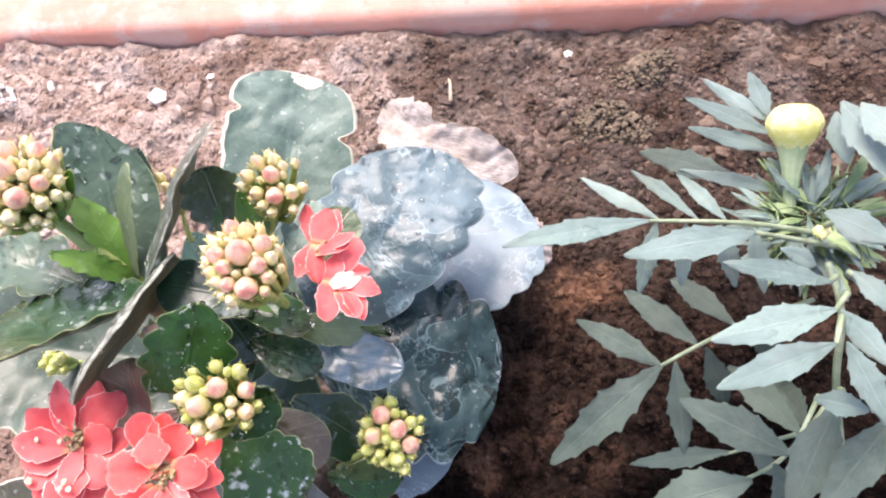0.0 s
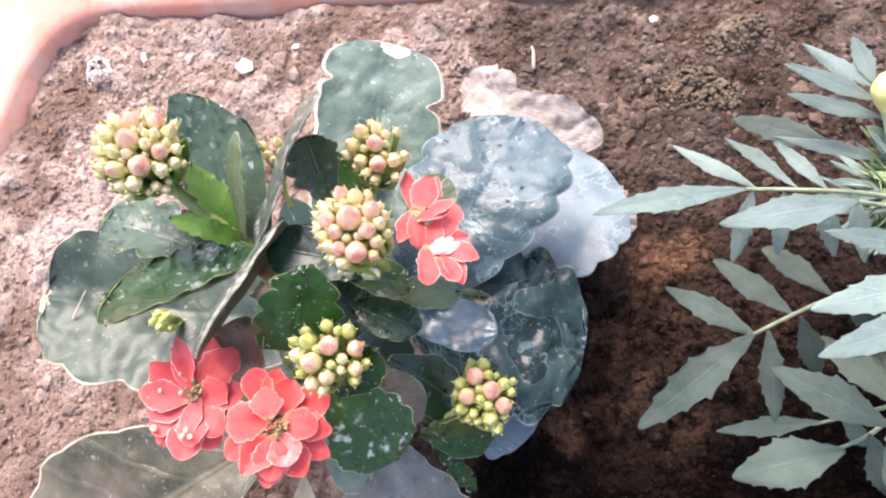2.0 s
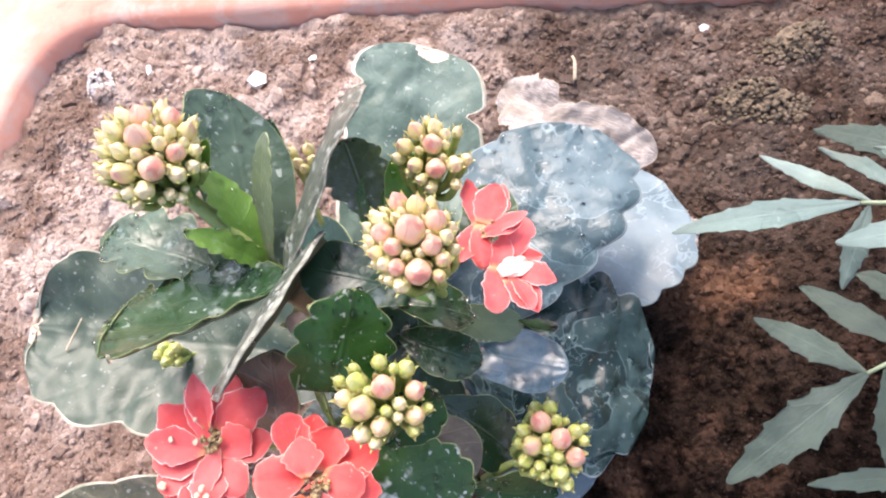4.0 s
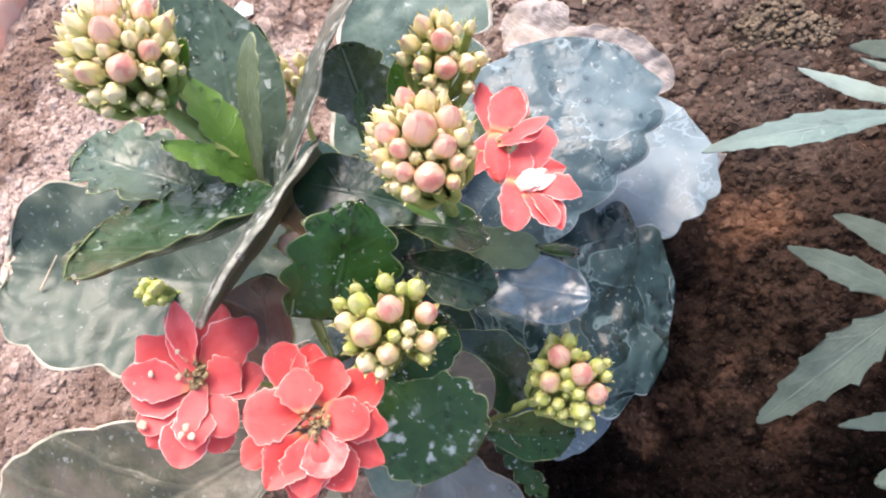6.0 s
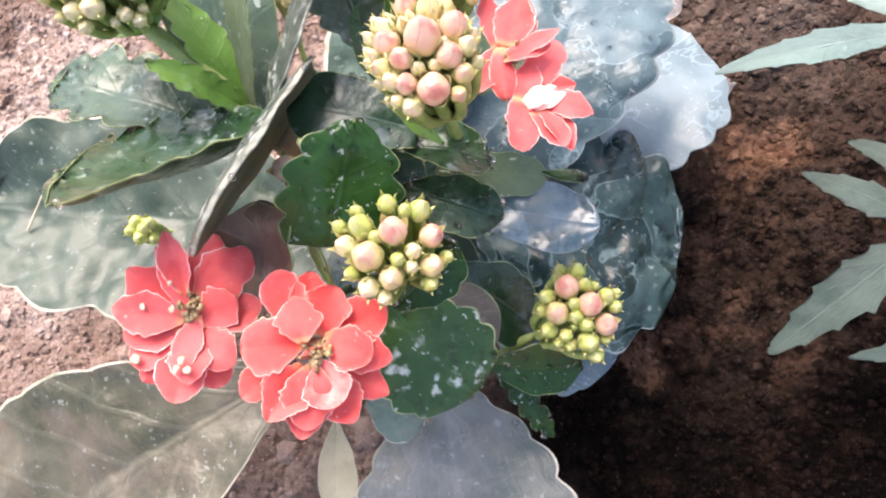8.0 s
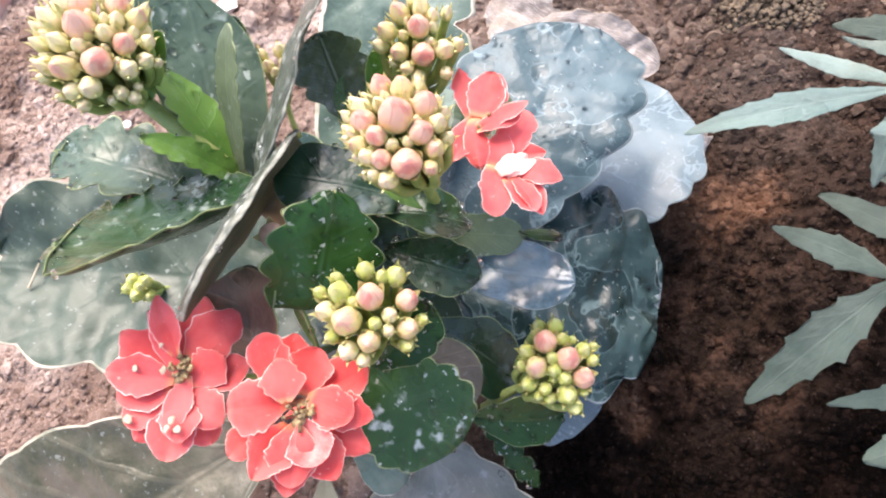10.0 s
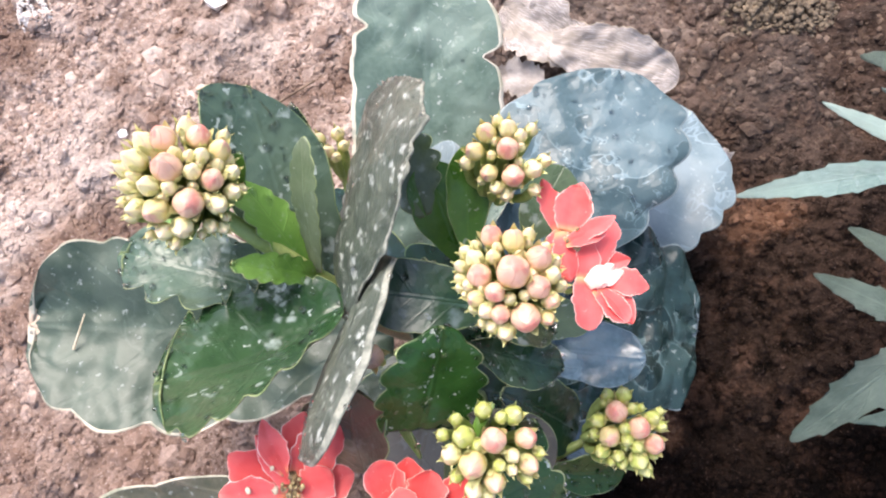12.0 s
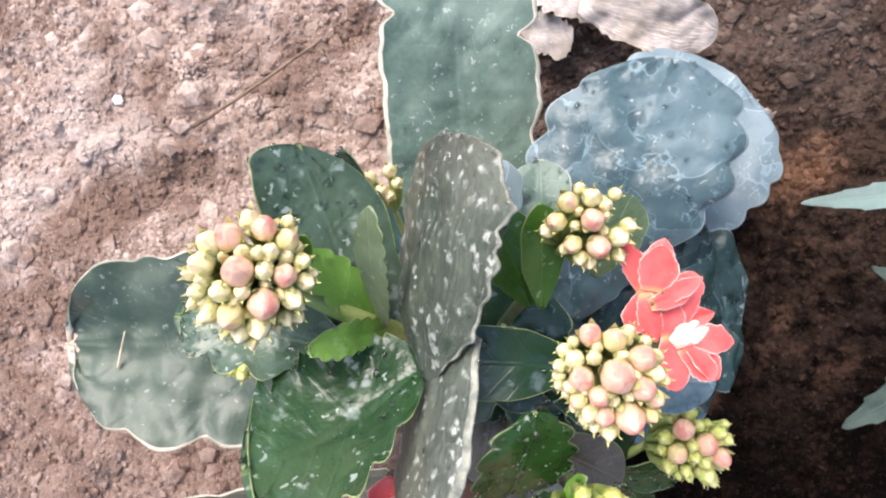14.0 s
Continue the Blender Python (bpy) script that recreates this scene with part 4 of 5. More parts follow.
leaf(OLDBROWN, (-0.0087, -0.0244, 0.0460), (-0.0890, -0.0648, 0.0260), (-0.0134, 0.0244, 0.0047), crease=.16, fan=.0016, band=.974, lobes=5, bite=.03, cup=.05, bend=.06, wave=.0030)
leaf(FADED, (0.0246, -0.0239, 0.0400), (0.0300, -0.0669, 0.0220), (0.0232, 0.0026, 0.0004), crease=-.10, fan=.0022, band=.974, lobes=6, bite=.06, cup=.06, bend=.06, wave=.0030)
leaf(OLD, (0.0168, -0.0310, 0.0600), (0.0264, -0.0344, 0.0560), (-0.0031, -0.0049, -0.0032), lobes=2, bite=.05)
leaf(PALE, (0.0092, -0.0342, 0.0560), (0.0073, -0.0496, 0.0480), (0.0034, 0.0003, -0.0015), lobes=2, bite=.04, cup=.3)
leaf(OLIVE, (0.0256, 0.0200, 0.0900), (0.0215, 0.0335, 0.0970), (0.0060, 0.0027, -0.0014), lobes=4.5, bite=.14, notch=.14, cup=.15)
leaf(MID, (0.0325, 0.0119, 0.0900), (0.0351, 0.0275, 0.1000), (-0.0034, -0.0003, 0.0014), lobes=3, bite=.04, cup=.25)
leaf(MID, (0.0302, 0.0124, 0.0850), (0.0269, 0.0287, 0.0930), (-0.0052, -0.0014, 0.0007), lobes=3, bite=.05, cup=.2)
leaf(SHEEN, (0.0241, 0.0253, 0.0720), (0.0275, 0.0394, 0.0750), (0.0044, -0.0011, 0.0002), lobes=3, bite=.06, cup=.1)
leaf(OLIVE, (0.0410, 0.0160, 0.0800), (0.0492, 0.0290, 0.0800), (0.0042, -0.0026, -0.0020), lobes=3, bite=.05, cup=.1)
leaf(OLD, (0.0320, 0.0227, 0.0680), (0.0336, 0.0398, 0.0670), (0.0062, -0.0006, -0.0003), lobes=3, bite=.05, cup=.1)
leaf(GREEN, (0.0319, -0.0223, 0.0900), (0.0419, -0.0151, 0.0960), (0.0034, -0.0023, -0.0029), lobes=4, bite=.06, cup=.25)
leaf(BRIGHT, (0.0226, -0.0194, 0.0900), (0.0221, -0.0138, 0.0970), (0.0017, -0.0013, 0.0011), cup=.2)
leaf(BRIGHT, (0.0314, -0.0183, 0.0950), (0.0367, -0.0125, 0.1010), (0.0004, -0.0013, 0.0009), cup=.2, lobes=3, bite=.08)
leaf(BRIGHT, (0.0392, 0.0009, 0.0930), (0.0350, 0.0026, 0.0990), (-0.0006, -0.0009, -0.0001), cup=.3)
leaf(BRIGHT, (-0.0058, 0.0209, 0.1020), (0.0029, 0.0265, 0.1120), (0.0017, -0.0011, -0.0008), cup=.3)
leaf(BRIGHT, (-0.0058, 0.0209, 0.1020), (-0.0165, 0.0210, 0.1070), (-0.0002, -0.0021, -0.0003), cup=.3)
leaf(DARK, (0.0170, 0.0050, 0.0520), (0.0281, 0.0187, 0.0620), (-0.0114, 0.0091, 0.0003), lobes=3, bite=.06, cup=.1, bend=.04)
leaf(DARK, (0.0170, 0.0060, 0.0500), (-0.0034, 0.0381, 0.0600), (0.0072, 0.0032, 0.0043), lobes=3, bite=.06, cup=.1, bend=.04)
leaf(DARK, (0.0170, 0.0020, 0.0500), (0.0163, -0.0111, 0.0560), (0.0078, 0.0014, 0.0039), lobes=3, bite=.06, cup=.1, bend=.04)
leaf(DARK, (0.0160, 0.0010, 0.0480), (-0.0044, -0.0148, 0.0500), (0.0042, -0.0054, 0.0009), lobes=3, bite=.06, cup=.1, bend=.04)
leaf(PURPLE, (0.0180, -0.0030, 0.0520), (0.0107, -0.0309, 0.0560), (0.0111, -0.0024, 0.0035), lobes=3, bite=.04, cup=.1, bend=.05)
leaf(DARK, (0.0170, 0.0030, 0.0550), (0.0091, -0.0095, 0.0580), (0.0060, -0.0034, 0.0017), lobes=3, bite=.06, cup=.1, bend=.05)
bud_cluster("pink and lime buds on the rear side branch", (-0.0040, 0.0208, 0.1170), (0.4407, -0.2176, 0.8709), (-0.0058, 0.0209, 0.1020), [(-1.5, 2.1, 5.1, "p"), (1.6, -3.1, 5.1, "p"), (-2.4, 6.9, 4.6, "p"), (2.8, 7.6, 4.2, "p"), (5.0, 0.6, 3.9, "p"), (-3.1, -4.3, 4.1, "m"), (5.9, 5.5, 3.6, "m"), (-5.1, 6.2, 3.6, "y"), (0.9, 8.9, 3.2, "y"), (2.1, 1.7, 2.7, "y"), (-6.4, 3.4, 3.7, "y"), (-4.2, -0.6, 3.2, "y"), (-6.0, -3.9, 3.0, "y"), (0.6, -6.7, 3.5, "y"), (-2.0, -7.4, 2.9, "y"), (-0.5, -9.1, 2.2, "y"), (5.8, -3.1, 3.2, "y"), (8.0, -1.0, 2.7, "y"), (7.9, 2.2, 2.5, "y"), (-7.4, -0.5, 2.5, "y"), (-8.0, 2.1, 2.4, "y"), (3.4, 4.4, 2.5, "y"), (-1.2, -0.9, 2.4, "y"), (6.4, 8.0, 2.2, "y")])
bud_cluster("large dome of pink buds beside the open flower", (0.0424, 0.0022, 0.1130), (0.1472, -0.1533, 0.9772), (0.0405, 0.0030, 0.0870), [(0.3, 1.3, 5.2, "p"), (1.5, -5.0, 4.6, "p"), (4.0, 3.0, 4.0, "p"), (-2.4, -1.3, 3.2, "p"), (-4.4, 1.2, 3.8, "p"), (3.6, -1.0, 3.7, "p"), (-2.3, 6.7, 3.5, "p"), (0.7, 5.8, 3.4, "m"), (-4.9, 3.7, 2.7, "y"), (-6.1, 4.8, 2.1, "y"), (-6.9, 2.8, 2.0, "y"), (-1.9, -4.3, 3.1, "p"), (-5.1, -1.9, 2.6, "m"), (-3.8, -3.7, 2.5, "y"), (-1.3, -6.7, 2.8, "y"), (-3.2, -5.9, 2.0, "y"), (5.2, -2.9, 2.8, "m"), (5.6, 0.6, 2.6, "y"), (-6.0, -0.0, 2.0, "y"), (4.5, -5.3, 2.3, "m"), (2.9, 6.5, 2.0, "y")])
bud_cluster("small group of pink buds over a round leaf", (0.0417, 0.0230, 0.1040), (0.1292, -0.3218, 0.9380), (0.0340, 0.0170, 0.0880), [(0.5, 1.2, 3.9, "p"), (1.0, -2.8, 4.0, "p"), (-2.4, 3.8, 3.2, "m"), (0.8, 4.1, 2.9, "y"), (-4.3, 1.3, 3.1, "m"), (-2.5, -2.1, 2.9, "m"), (4.0, -2.0, 3.1, "y"), (-1.6, -4.3, 2.2, "y"), (4.0, -5.1, 2.1, "y"), (-0.6, 5.4, 1.9, "y"), (2.5, 2.9, 2.2, "y")])
bud_cluster("lime and pink buds above the red flowers", (0.0367, -0.0194, 0.1050), (0.3319, -0.2982, 0.8950), (0.0330, -0.0190, 0.0820), [(-0.1, 2.6, 4.1, "p"), (-2.9, -0.5, 4.1, "m"), (-3.9, 3.0, 3.2, "g"), (4.5, 2.3, 3.4, "p"), (0.0, -2.9, 3.2, "m"), (-5.5, 0.6, 2.9, "y"), (3.0, 5.3, 2.9, "g"), (4.7, -1.2, 3.1, "m"), (-2.6, -4.2, 2.8, "y"), (-6.5, 2.9, 1.9, "g"), (2.4, 0.4, 2.2, "y"), (0.6, -0.7, 1.9, "g"), (2.3, -1.5, 1.8, "y"), (1.3, 5.2, 1.9, "g"), (-0.7, -5.3, 2.1, "y"), (6.5, -0.1, 1.8, "g")])
bud_cluster("low group of small lime buds on a side shoot", (0.0546, -0.0174, 0.0630), (0.1273, -0.2122, 0.9689), (0.0386, -0.0219, 0.0500), [(-1.9, 4.4, 4.8, "p"), (2.0, 1.2, 4.8, "p"), (-3.7, -0.2, 4.2, "m"), (4.7, -2.3, 4.4, "p"), (1.6, -5.3, 3.8, "g"), (4.9, 2.7, 3.0, "g"), (-5.5, 2.7, 3.0, "g"), (-0.1, 7.2, 3.2, "g"), (-3.0, 7.3, 2.6, "g"), (1.2, 4.8, 2.4, "g"), (-0.7, 1.3, 2.4, "g"), (-0.5, -0.9, 2.6, "g"), (1.3, -2.4, 2.6, "g"), (-6.3, 0.2, 2.4, "g"), (-5.2, -3.2, 3.0, "g"), (-2.3, -4.2, 2.4, "g"), (2.9, -7.6, 3.0, "g"), (6.5, 0.8, 2.4, "g"), (-3.6, -5.5, 1.8, "g")])
bud_cluster("tiny unopened lime buds behind a leaf", (0.0082, 0.0363, 0.0880), (0.2732, -0.1676, 0.9472), (0.0077, 0.0278, 0.0750), [(-2.3, 1.2, 2.6, "y"), (1.2, 2.0, 2.6, "y"), (-0.6, -1.2, 2.4, "y"), (2.2, -0.2, 2.2, "y"), (0.7, -2.2, 2.2, "y")])
bud_cluster("tiny lime shoot with closed buds over an old leaf", (-0.0385, 0.0062, 0.0570), (0.5857, -0.2936, 0.7555), (-0.0350, 0.0100, 0.0440), [(-1.3, 1.6, 3.4, "g"), (1.0, 1.5, 3.7, "g"), (-0.1, -1.4, 3.4, "g"), (2.3, -1.3, 3.1, "g"), (-2.2, -0.4, 2.8, "g"), (0.2, 0.3, 3.4, "g")])
bud_cluster("single brownish pink bud", (0.0185, -0.0041, 0.1000), (0.4466, -0.3824, 0.8089), (0.0163, -0.0038, 0.0880), [(-0.0, -0.0, 4.0, "b")])
bloom = flower("open double coral-red flower with pale stamens", (0.0248, -0.0302, 0.0990), (0.4225, -0.1742, 0.8895), (0.0235, -0.0265, 0.0760))
petal(bloom, (0.0211, -0.0268, 0.0986), (0.0193, -0.0194, 0.1015), (-0.0027, -0.0011, 0.0010))
petal(bloom, (0.0223, -0.0266, 0.0975), (0.0232, -0.0191, 0.0992), (-0.0025, 0.0000, 0.0012))
petal(bloom, (0.0242, -0.0275, 0.0978), (0.0265, -0.0211, 0.0986), (-0.0027, 0.0008, 0.0015))
petal(bloom, (0.0250, -0.0271, 0.0959), (0.0322, -0.0232, 0.0939), (-0.0012, 0.0028, 0.0011))
petal(bloom, (0.0254, -0.0278, 0.0985), (0.0312, -0.0303, 0.0959), (0.0013, 0.0030, -0.0000))
petal(bloom, (0.0262, -0.0288, 0.0965), (0.0332, -0.0301, 0.0936), (0.0006, 0.0027, 0.0002))
petal(bloom, (0.0228, -0.0285, 0.0985), (0.0157, -0.0298, 0.1023), (0.0002, -0.0038, -0.0008))
petal(bloom, (0.0232, -0.0288, 0.0998), (0.0225, -0.0231, 0.1019), (-0.0029, -0.0008, 0.0012))
petal(bloom, (0.0225, -0.0313, 0.0978), (0.0186, -0.0385, 0.0989), (0.0025, -0.0016, -0.0015))
petal(bloom, (0.0238, -0.0313, 0.0979), (0.0233, -0.0396, 0.0972), (0.0033, -0.0001, -0.0016))
petal(bloom, (0.0232, -0.0318, 0.0965), (0.0221, -0.0406, 0.0959), (0.0030, -0.0003, -0.0015))
petal(bloom, (0.0246, -0.0312, 0.0970), (0.0287, -0.0383, 0.0943), (0.0025, 0.0018, -0.0008))
petal(bloom, (0.0249, -0.0310, 0.0984), (0.0269, -0.0368, 0.0970), (0.0028, 0.0013, -0.0011), BLUSH_PETAL)
petal(bloom, (0.0203, -0.0305, 0.0979), (0.0153, -0.0357, 0.0999), (0.0015, -0.0019, -0.0011))
petal(bloom, (0.0250, -0.0308, 0.0951), (0.0323, -0.0344, 0.0917), (0.0010, 0.0022, -0.0001))
petal(bloom, (0.0228, -0.0311, 0.1002), (0.0258, -0.0294, 0.0998), (-0.0002, 0.0005, 0.0002))
bloom = flower("open double red flower with speckled petals", (0.0037, -0.0227, 0.0965), (0.3427, -0.1905, 0.9199), (0.0075, -0.0200, 0.0760))
petal(bloom, (0.0027, -0.0203, 0.0964), (0.0008, -0.0121, 0.1006), (-0.0022, -0.0008, 0.0006), BACKLIT_CORAL)
petal(bloom, (0.0030, -0.0212, 0.0945), (0.0062, -0.0116, 0.0966), (-0.0030, 0.0010, 0.0010), BACKLIT_CORAL)
petal(bloom, (0.0020, -0.0245, 0.0945), (-0.0060, -0.0266, 0.0975), (0.0008, -0.0030, -0.0006), BACKLIT_CORAL)
petal(bloom, (0.0033, -0.0212, 0.0949), (0.0113, -0.0136, 0.0942), (-0.0025, 0.0027, 0.0015), BACKLIT_CORAL)
petal(bloom, (0.0037, -0.0243, 0.0963), (0.0003, -0.0149, 0.1018), (-0.0014, -0.0007, 0.0004), BACKLIT_CORAL)
petal(bloom, (0.0018, -0.0230, 0.0955), (-0.0052, -0.0172, 0.0999), (-0.0024, -0.0031, 0.0003), BACKLIT_CORAL)
petal(bloom, (0.0025, -0.0238, 0.0956), (-0.0067, -0.0230, 0.0998), (-0.0005, -0.0032, -0.0005), BACKLIT_CORAL)
petal(bloom, (0.0043, -0.0246, 0.0952), (0.0095, -0.0204, 0.0948), (-0.0019, 0.0025, 0.0012), BACKLIT_CORAL)
petal(bloom, (0.0045, -0.0239, 0.0935), (0.0122, -0.0212, 0.0919), (-0.0008, 0.0028, 0.0009), BACKLIT_CORAL)
petal(bloom, (0.0017, -0.0252, 0.0948), (-0.0046, -0.0301, 0.0968), (0.0017, -0.0028, -0.0012), BACKLIT_CORAL)
petal(bloom, (0.0004, -0.0261, 0.0941), (-0.0036, -0.0326, 0.0949), (0.0023, -0.0016, -0.0012), BACKLIT_CORAL)
petal(bloom, (0.0047, -0.0234, 0.0960), (0.0023, -0.0318, 0.0958), (0.0018, -0.0005, -0.0008), BACKLIT_CORAL)
petal(bloom, (0.0030, -0.0254, 0.0946), (0.0090, -0.0301, 0.0921), (0.0021, 0.0028, -0.0002), BACKLIT_CORAL)
petal(bloom, (0.0024, -0.0269, 0.0939), (0.0010, -0.0354, 0.0933), (0.0032, -0.0004, -0.0013), BACKLIT_CORAL)
petal(bloom, (0.0031, -0.0267, 0.0928), (0.0063, -0.0328, 0.0910), (0.0028, 0.0017, -0.0007), BACKLIT_CORAL)
petal(bloom, (0.0035, -0.0264, 0.0951), (0.0036, -0.0330, 0.0943), (0.0029, 0.0002, -0.0011), BACKLIT_CORAL)
fleck(bloom, (-0.0022, -0.0228, 0.0993), 0.00075)
fleck(bloom, (0.0017, -0.0230, 0.0980), 0.00085)
fleck(bloom, (0.0038, -0.0301, 0.0973), 0.00085)
fleck(bloom, (0.0044, -0.0314, 0.0965), 0.00085)
fleck(bloom, (0.0030, -0.0313, 0.0971), 0.00066)
fleck(bloom, (-0.0034, -0.0297, 0.0976), 0.00103)
fleck(bloom, (0.0020, -0.0197, 0.0997), 0.00056)
bloom = flower("coral flower half open and seen from the side", (0.0496, 0.0114, 0.0966), (0.1, -0.15, 1.0), (0.0460, 0.0100, 0.0920), 5)
petal(bloom, (0.0482, 0.0128, 0.0969), (0.0465, 0.0208, 0.0989), (-0.0018, -0.0004, 0.0001), BACKLIT_CORAL, 0.5)
petal(bloom, (0.0494, 0.0125, 0.0970), (0.0517, 0.0191, 0.0984), (-0.0028, 0.0009, 0.0004), BACKLIT_CORAL, 0.5)
petal(bloom, (0.0498, 0.0133, 0.0960), (0.0525, 0.0199, 0.0973), (-0.0023, 0.0009, 0.0004), BACKLIT_CORAL, 0.5)
petal(bloom, (0.0492, 0.0108, 0.0971), (0.0567, 0.0138, 0.0974), (-0.0005, 0.0012, 0.0002), BACKLIT_CORAL, 0.5)
petal(bloom, (0.0484, 0.0128, 0.0963), (0.0451, 0.0061, 0.0962), (0.0019, -0.0009, -0.0003), BACKLIT_CORAL, 0.5)
petal(bloom, (0.0483, 0.0125, 0.0972), (0.0491, 0.0049, 0.0966), (0.0020, 0.0002, -0.0002), BACKLIT_CORAL, 0.5)
petal(bloom, (0.0488, 0.0108, 0.0963), (0.0554, 0.0126, 0.0965), (-0.0004, 0.0015, 0.0003), BACKLIT_CORAL, 0.5)
bloom = flower("coral flower turning outward with a pale centre", (0.0522, 0.0048, 0.0936), (0.35, -0.05, 1.0), (0.0480, 0.0045, 0.0900), 0)
petal(bloom, (0.0513, 0.0064, 0.0938), (0.0560, 0.0147, 0.0932), (-0.0023, 0.0014, 0.0009), BACKLIT_CORAL, 0.5)
petal(bloom, (0.0509, 0.0053, 0.0947), (0.0527, 0.0116, 0.0950), (-0.0019, 0.0005, 0.0007), BACKLIT_CORAL, 0.5)
petal(bloom, (0.0509, 0.0057, 0.0943), (0.0510, -0.0025, 0.0945), (0.0025, -0.0000, -0.0009), BACKLIT_CORAL, 0.5)
petal(bloom, (0.0525, 0.0038, 0.0939), (0.0568, -0.0014, 0.0927), (0.0015, 0.0014, -0.0005), BACKLIT_CORAL, 0.5)
petal(bloom, (0.0538, 0.0055, 0.0933), (0.0603, 0.0035, 0.0915), (0.0007, 0.0022, -0.0001), BACKLIT_CORAL, 0.5)
petal(bloom, (0.0535, 0.0045, 0.0923), (0.0572, -0.0017, 0.0913), (0.0017, 0.0011, -0.0005), BACKLIT_CORAL, 0.5)
petal(bloom, (0.0528, 0.0072, 0.0929), (0.0581, 0.0083, 0.0917), (-0.0003, 0.0016, 0.0002), BACKLIT_CORAL, 0.5)
petal(bloom, (0.0515, 0.0043, 0.0953), (0.0559, 0.0072, 0.0946), (-0.0008, 0.0013, 0.0003), PALE_PETAL, 0.6)
petal(bloom, (0.0526, 0.0043, 0.0946), (0.0570, 0.0062, 0.0938), (-0.0004, 0.0010, 0.0002), PALE_PETAL, 0.6)
frond = compound_leaf([(0.1514, 0.0206, 0.0600), (0.1325, 0.0200, 0.0720), (0.1129, 0.0239, 0.0700)], 0.0009)
leaflet(frond, (0.1129, 0.0239, 0.0700), (0.0798, 0.0249, 0.0620), (-0.0001, 0.0028, 0.0006))
leaflet(frond, (0.1147, 0.0241, 0.0700), (0.0992, 0.0431, 0.0580), (0.0011, 0.0011, 0.0003))
leaflet(frond, (0.1225, 0.0227, 0.0710), (0.1111, 0.0457, 0.0550), (0.0014, 0.0009, 0.0003))
leaflet(frond, (0.1278, 0.0213, 0.0720), (0.1213, 0.0396, 0.0600), (0.0013, 0.0006, 0.0002))
leaflet(frond, (0.1142, 0.0233, 0.0700), (0.1093, 0.0111, 0.0600), (-0.0023, 0.0009, 0.0001))
leaflet(frond, (0.1201, 0.0220, 0.0710), (0.1182, 0.0117, 0.0620), (-0.0021, 0.0004, -0.0000))
leaflet(frond, (0.1266, 0.0205, 0.0720), (0.1291, 0.0103, 0.0620), (-0.0023, -0.0003, -0.0003))
leaflet(frond, (0.1325, 0.0197, 0.0720), (0.1345, 0.0086, 0.0620), (-0.0020, -0.0001, -0.0002))
frond = compound_leaf([(0.1523, 0.0169, 0.0620), (0.1324, 0.0160, 0.0760)], 0.0009)
leaflet(frond, (0.1324, 0.0160, 0.0760), (0.1065, 0.0145, 0.0740), (-0.0003, 0.0035, 0.0007))
frond = compound_leaf([(0.1525, 0.0259, 0.0600), (0.1359, 0.0441, 0.0480)], 0.0009)
leaflet(frond, (0.1370, 0.0431, 0.0480), (0.1151, 0.0621, 0.0360), (0.0021, 0.0031, 0.0010), MARI_OLD_SHADED)
leaflet(frond, (0.1450, 0.0328, 0.0580), (0.1228, 0.0471, 0.0500), (0.0008, 0.0016, 0.0005))
frond = compound_leaf([(0.1494, 0.0333, 0.0600), (0.1410, 0.0447, 0.0660)], 0.0009)
leaflet(frond, (0.1421, 0.0438, 0.0660), (0.1245, 0.0552, 0.0680), (0.0011, 0.0016, 0.0006))
leaflet(frond, (0.1428, 0.0408, 0.0640), (0.1244, 0.0486, 0.0660), (0.0008, 0.0018, 0.0006))
leaflet(frond, (0.1415, 0.0470, 0.0670), (0.1289, 0.0600, 0.0680), (0.0013, 0.0012, 0.0005))
leaflet(frond, (0.1416, 0.0477, 0.0670), (0.1391, 0.0599, 0.0680), (0.0022, 0.0004, 0.0004))
frond = compound_leaf([(0.1469, 0.0105, 0.0500), (0.1278, 0.0038, 0.0530), (0.1127, -0.0027, 0.0515)], 0.0009)
leaflet(frond, (0.1127, -0.0027, 0.0515), (0.0863, -0.0210, 0.0395), (-0.0029, 0.0039, 0.0004), MARI_OLD_SHADED)
leaflet(frond, (0.1129, -0.0028, 0.0515), (0.0949, 0.0115, 0.0455), (0.0018, 0.0024, 0.0004), MARI_OLD_SHADED)
leaflet(frond, (0.1211, 0.0011, 0.0520), (0.1077, 0.0234, 0.0300), (0.0025, 0.0019, 0.0004), MARI_OLD_SHADED)
leaflet(frond, (0.1158, -0.0020, 0.0515), (0.1161, -0.0202, 0.0400), (-0.0030, 0.0000, -0.0001), MARI_OLD_SHADED)
leaflet(frond, (0.1291, 0.0050, 0.0530), (0.1195, 0.0260, 0.0300), (0.0024, 0.0016, 0.0004), MARI_OLD_SHADED)
leaflet(frond, (0.1229, 0.0012, 0.0500), (0.1272, -0.0088, 0.0350), (-0.0030, -0.0008, -0.0003), MARI_OLD_SHADED)
leaflet(frond, (0.1329, 0.0067, 0.0530), (0.1393, 0.0010, 0.0360), (-0.0026, -0.0015, -0.0005), MARI_OLD_SHADED)
frond = compound_leaf([(0.1452, 0.0012, 0.0780), (0.1415, -0.0031, 0.0820)], 0.0009)
leaflet(frond, (0.1415, -0.0031, 0.0820), (0.1203, -0.0060, 0.0780), (-0.0006, 0.0034, 0.0005))
frond = compound_leaf([(0.1413, -0.0054, 0.0850), (0.1380, -0.0116, 0.0900)], 0.0009)
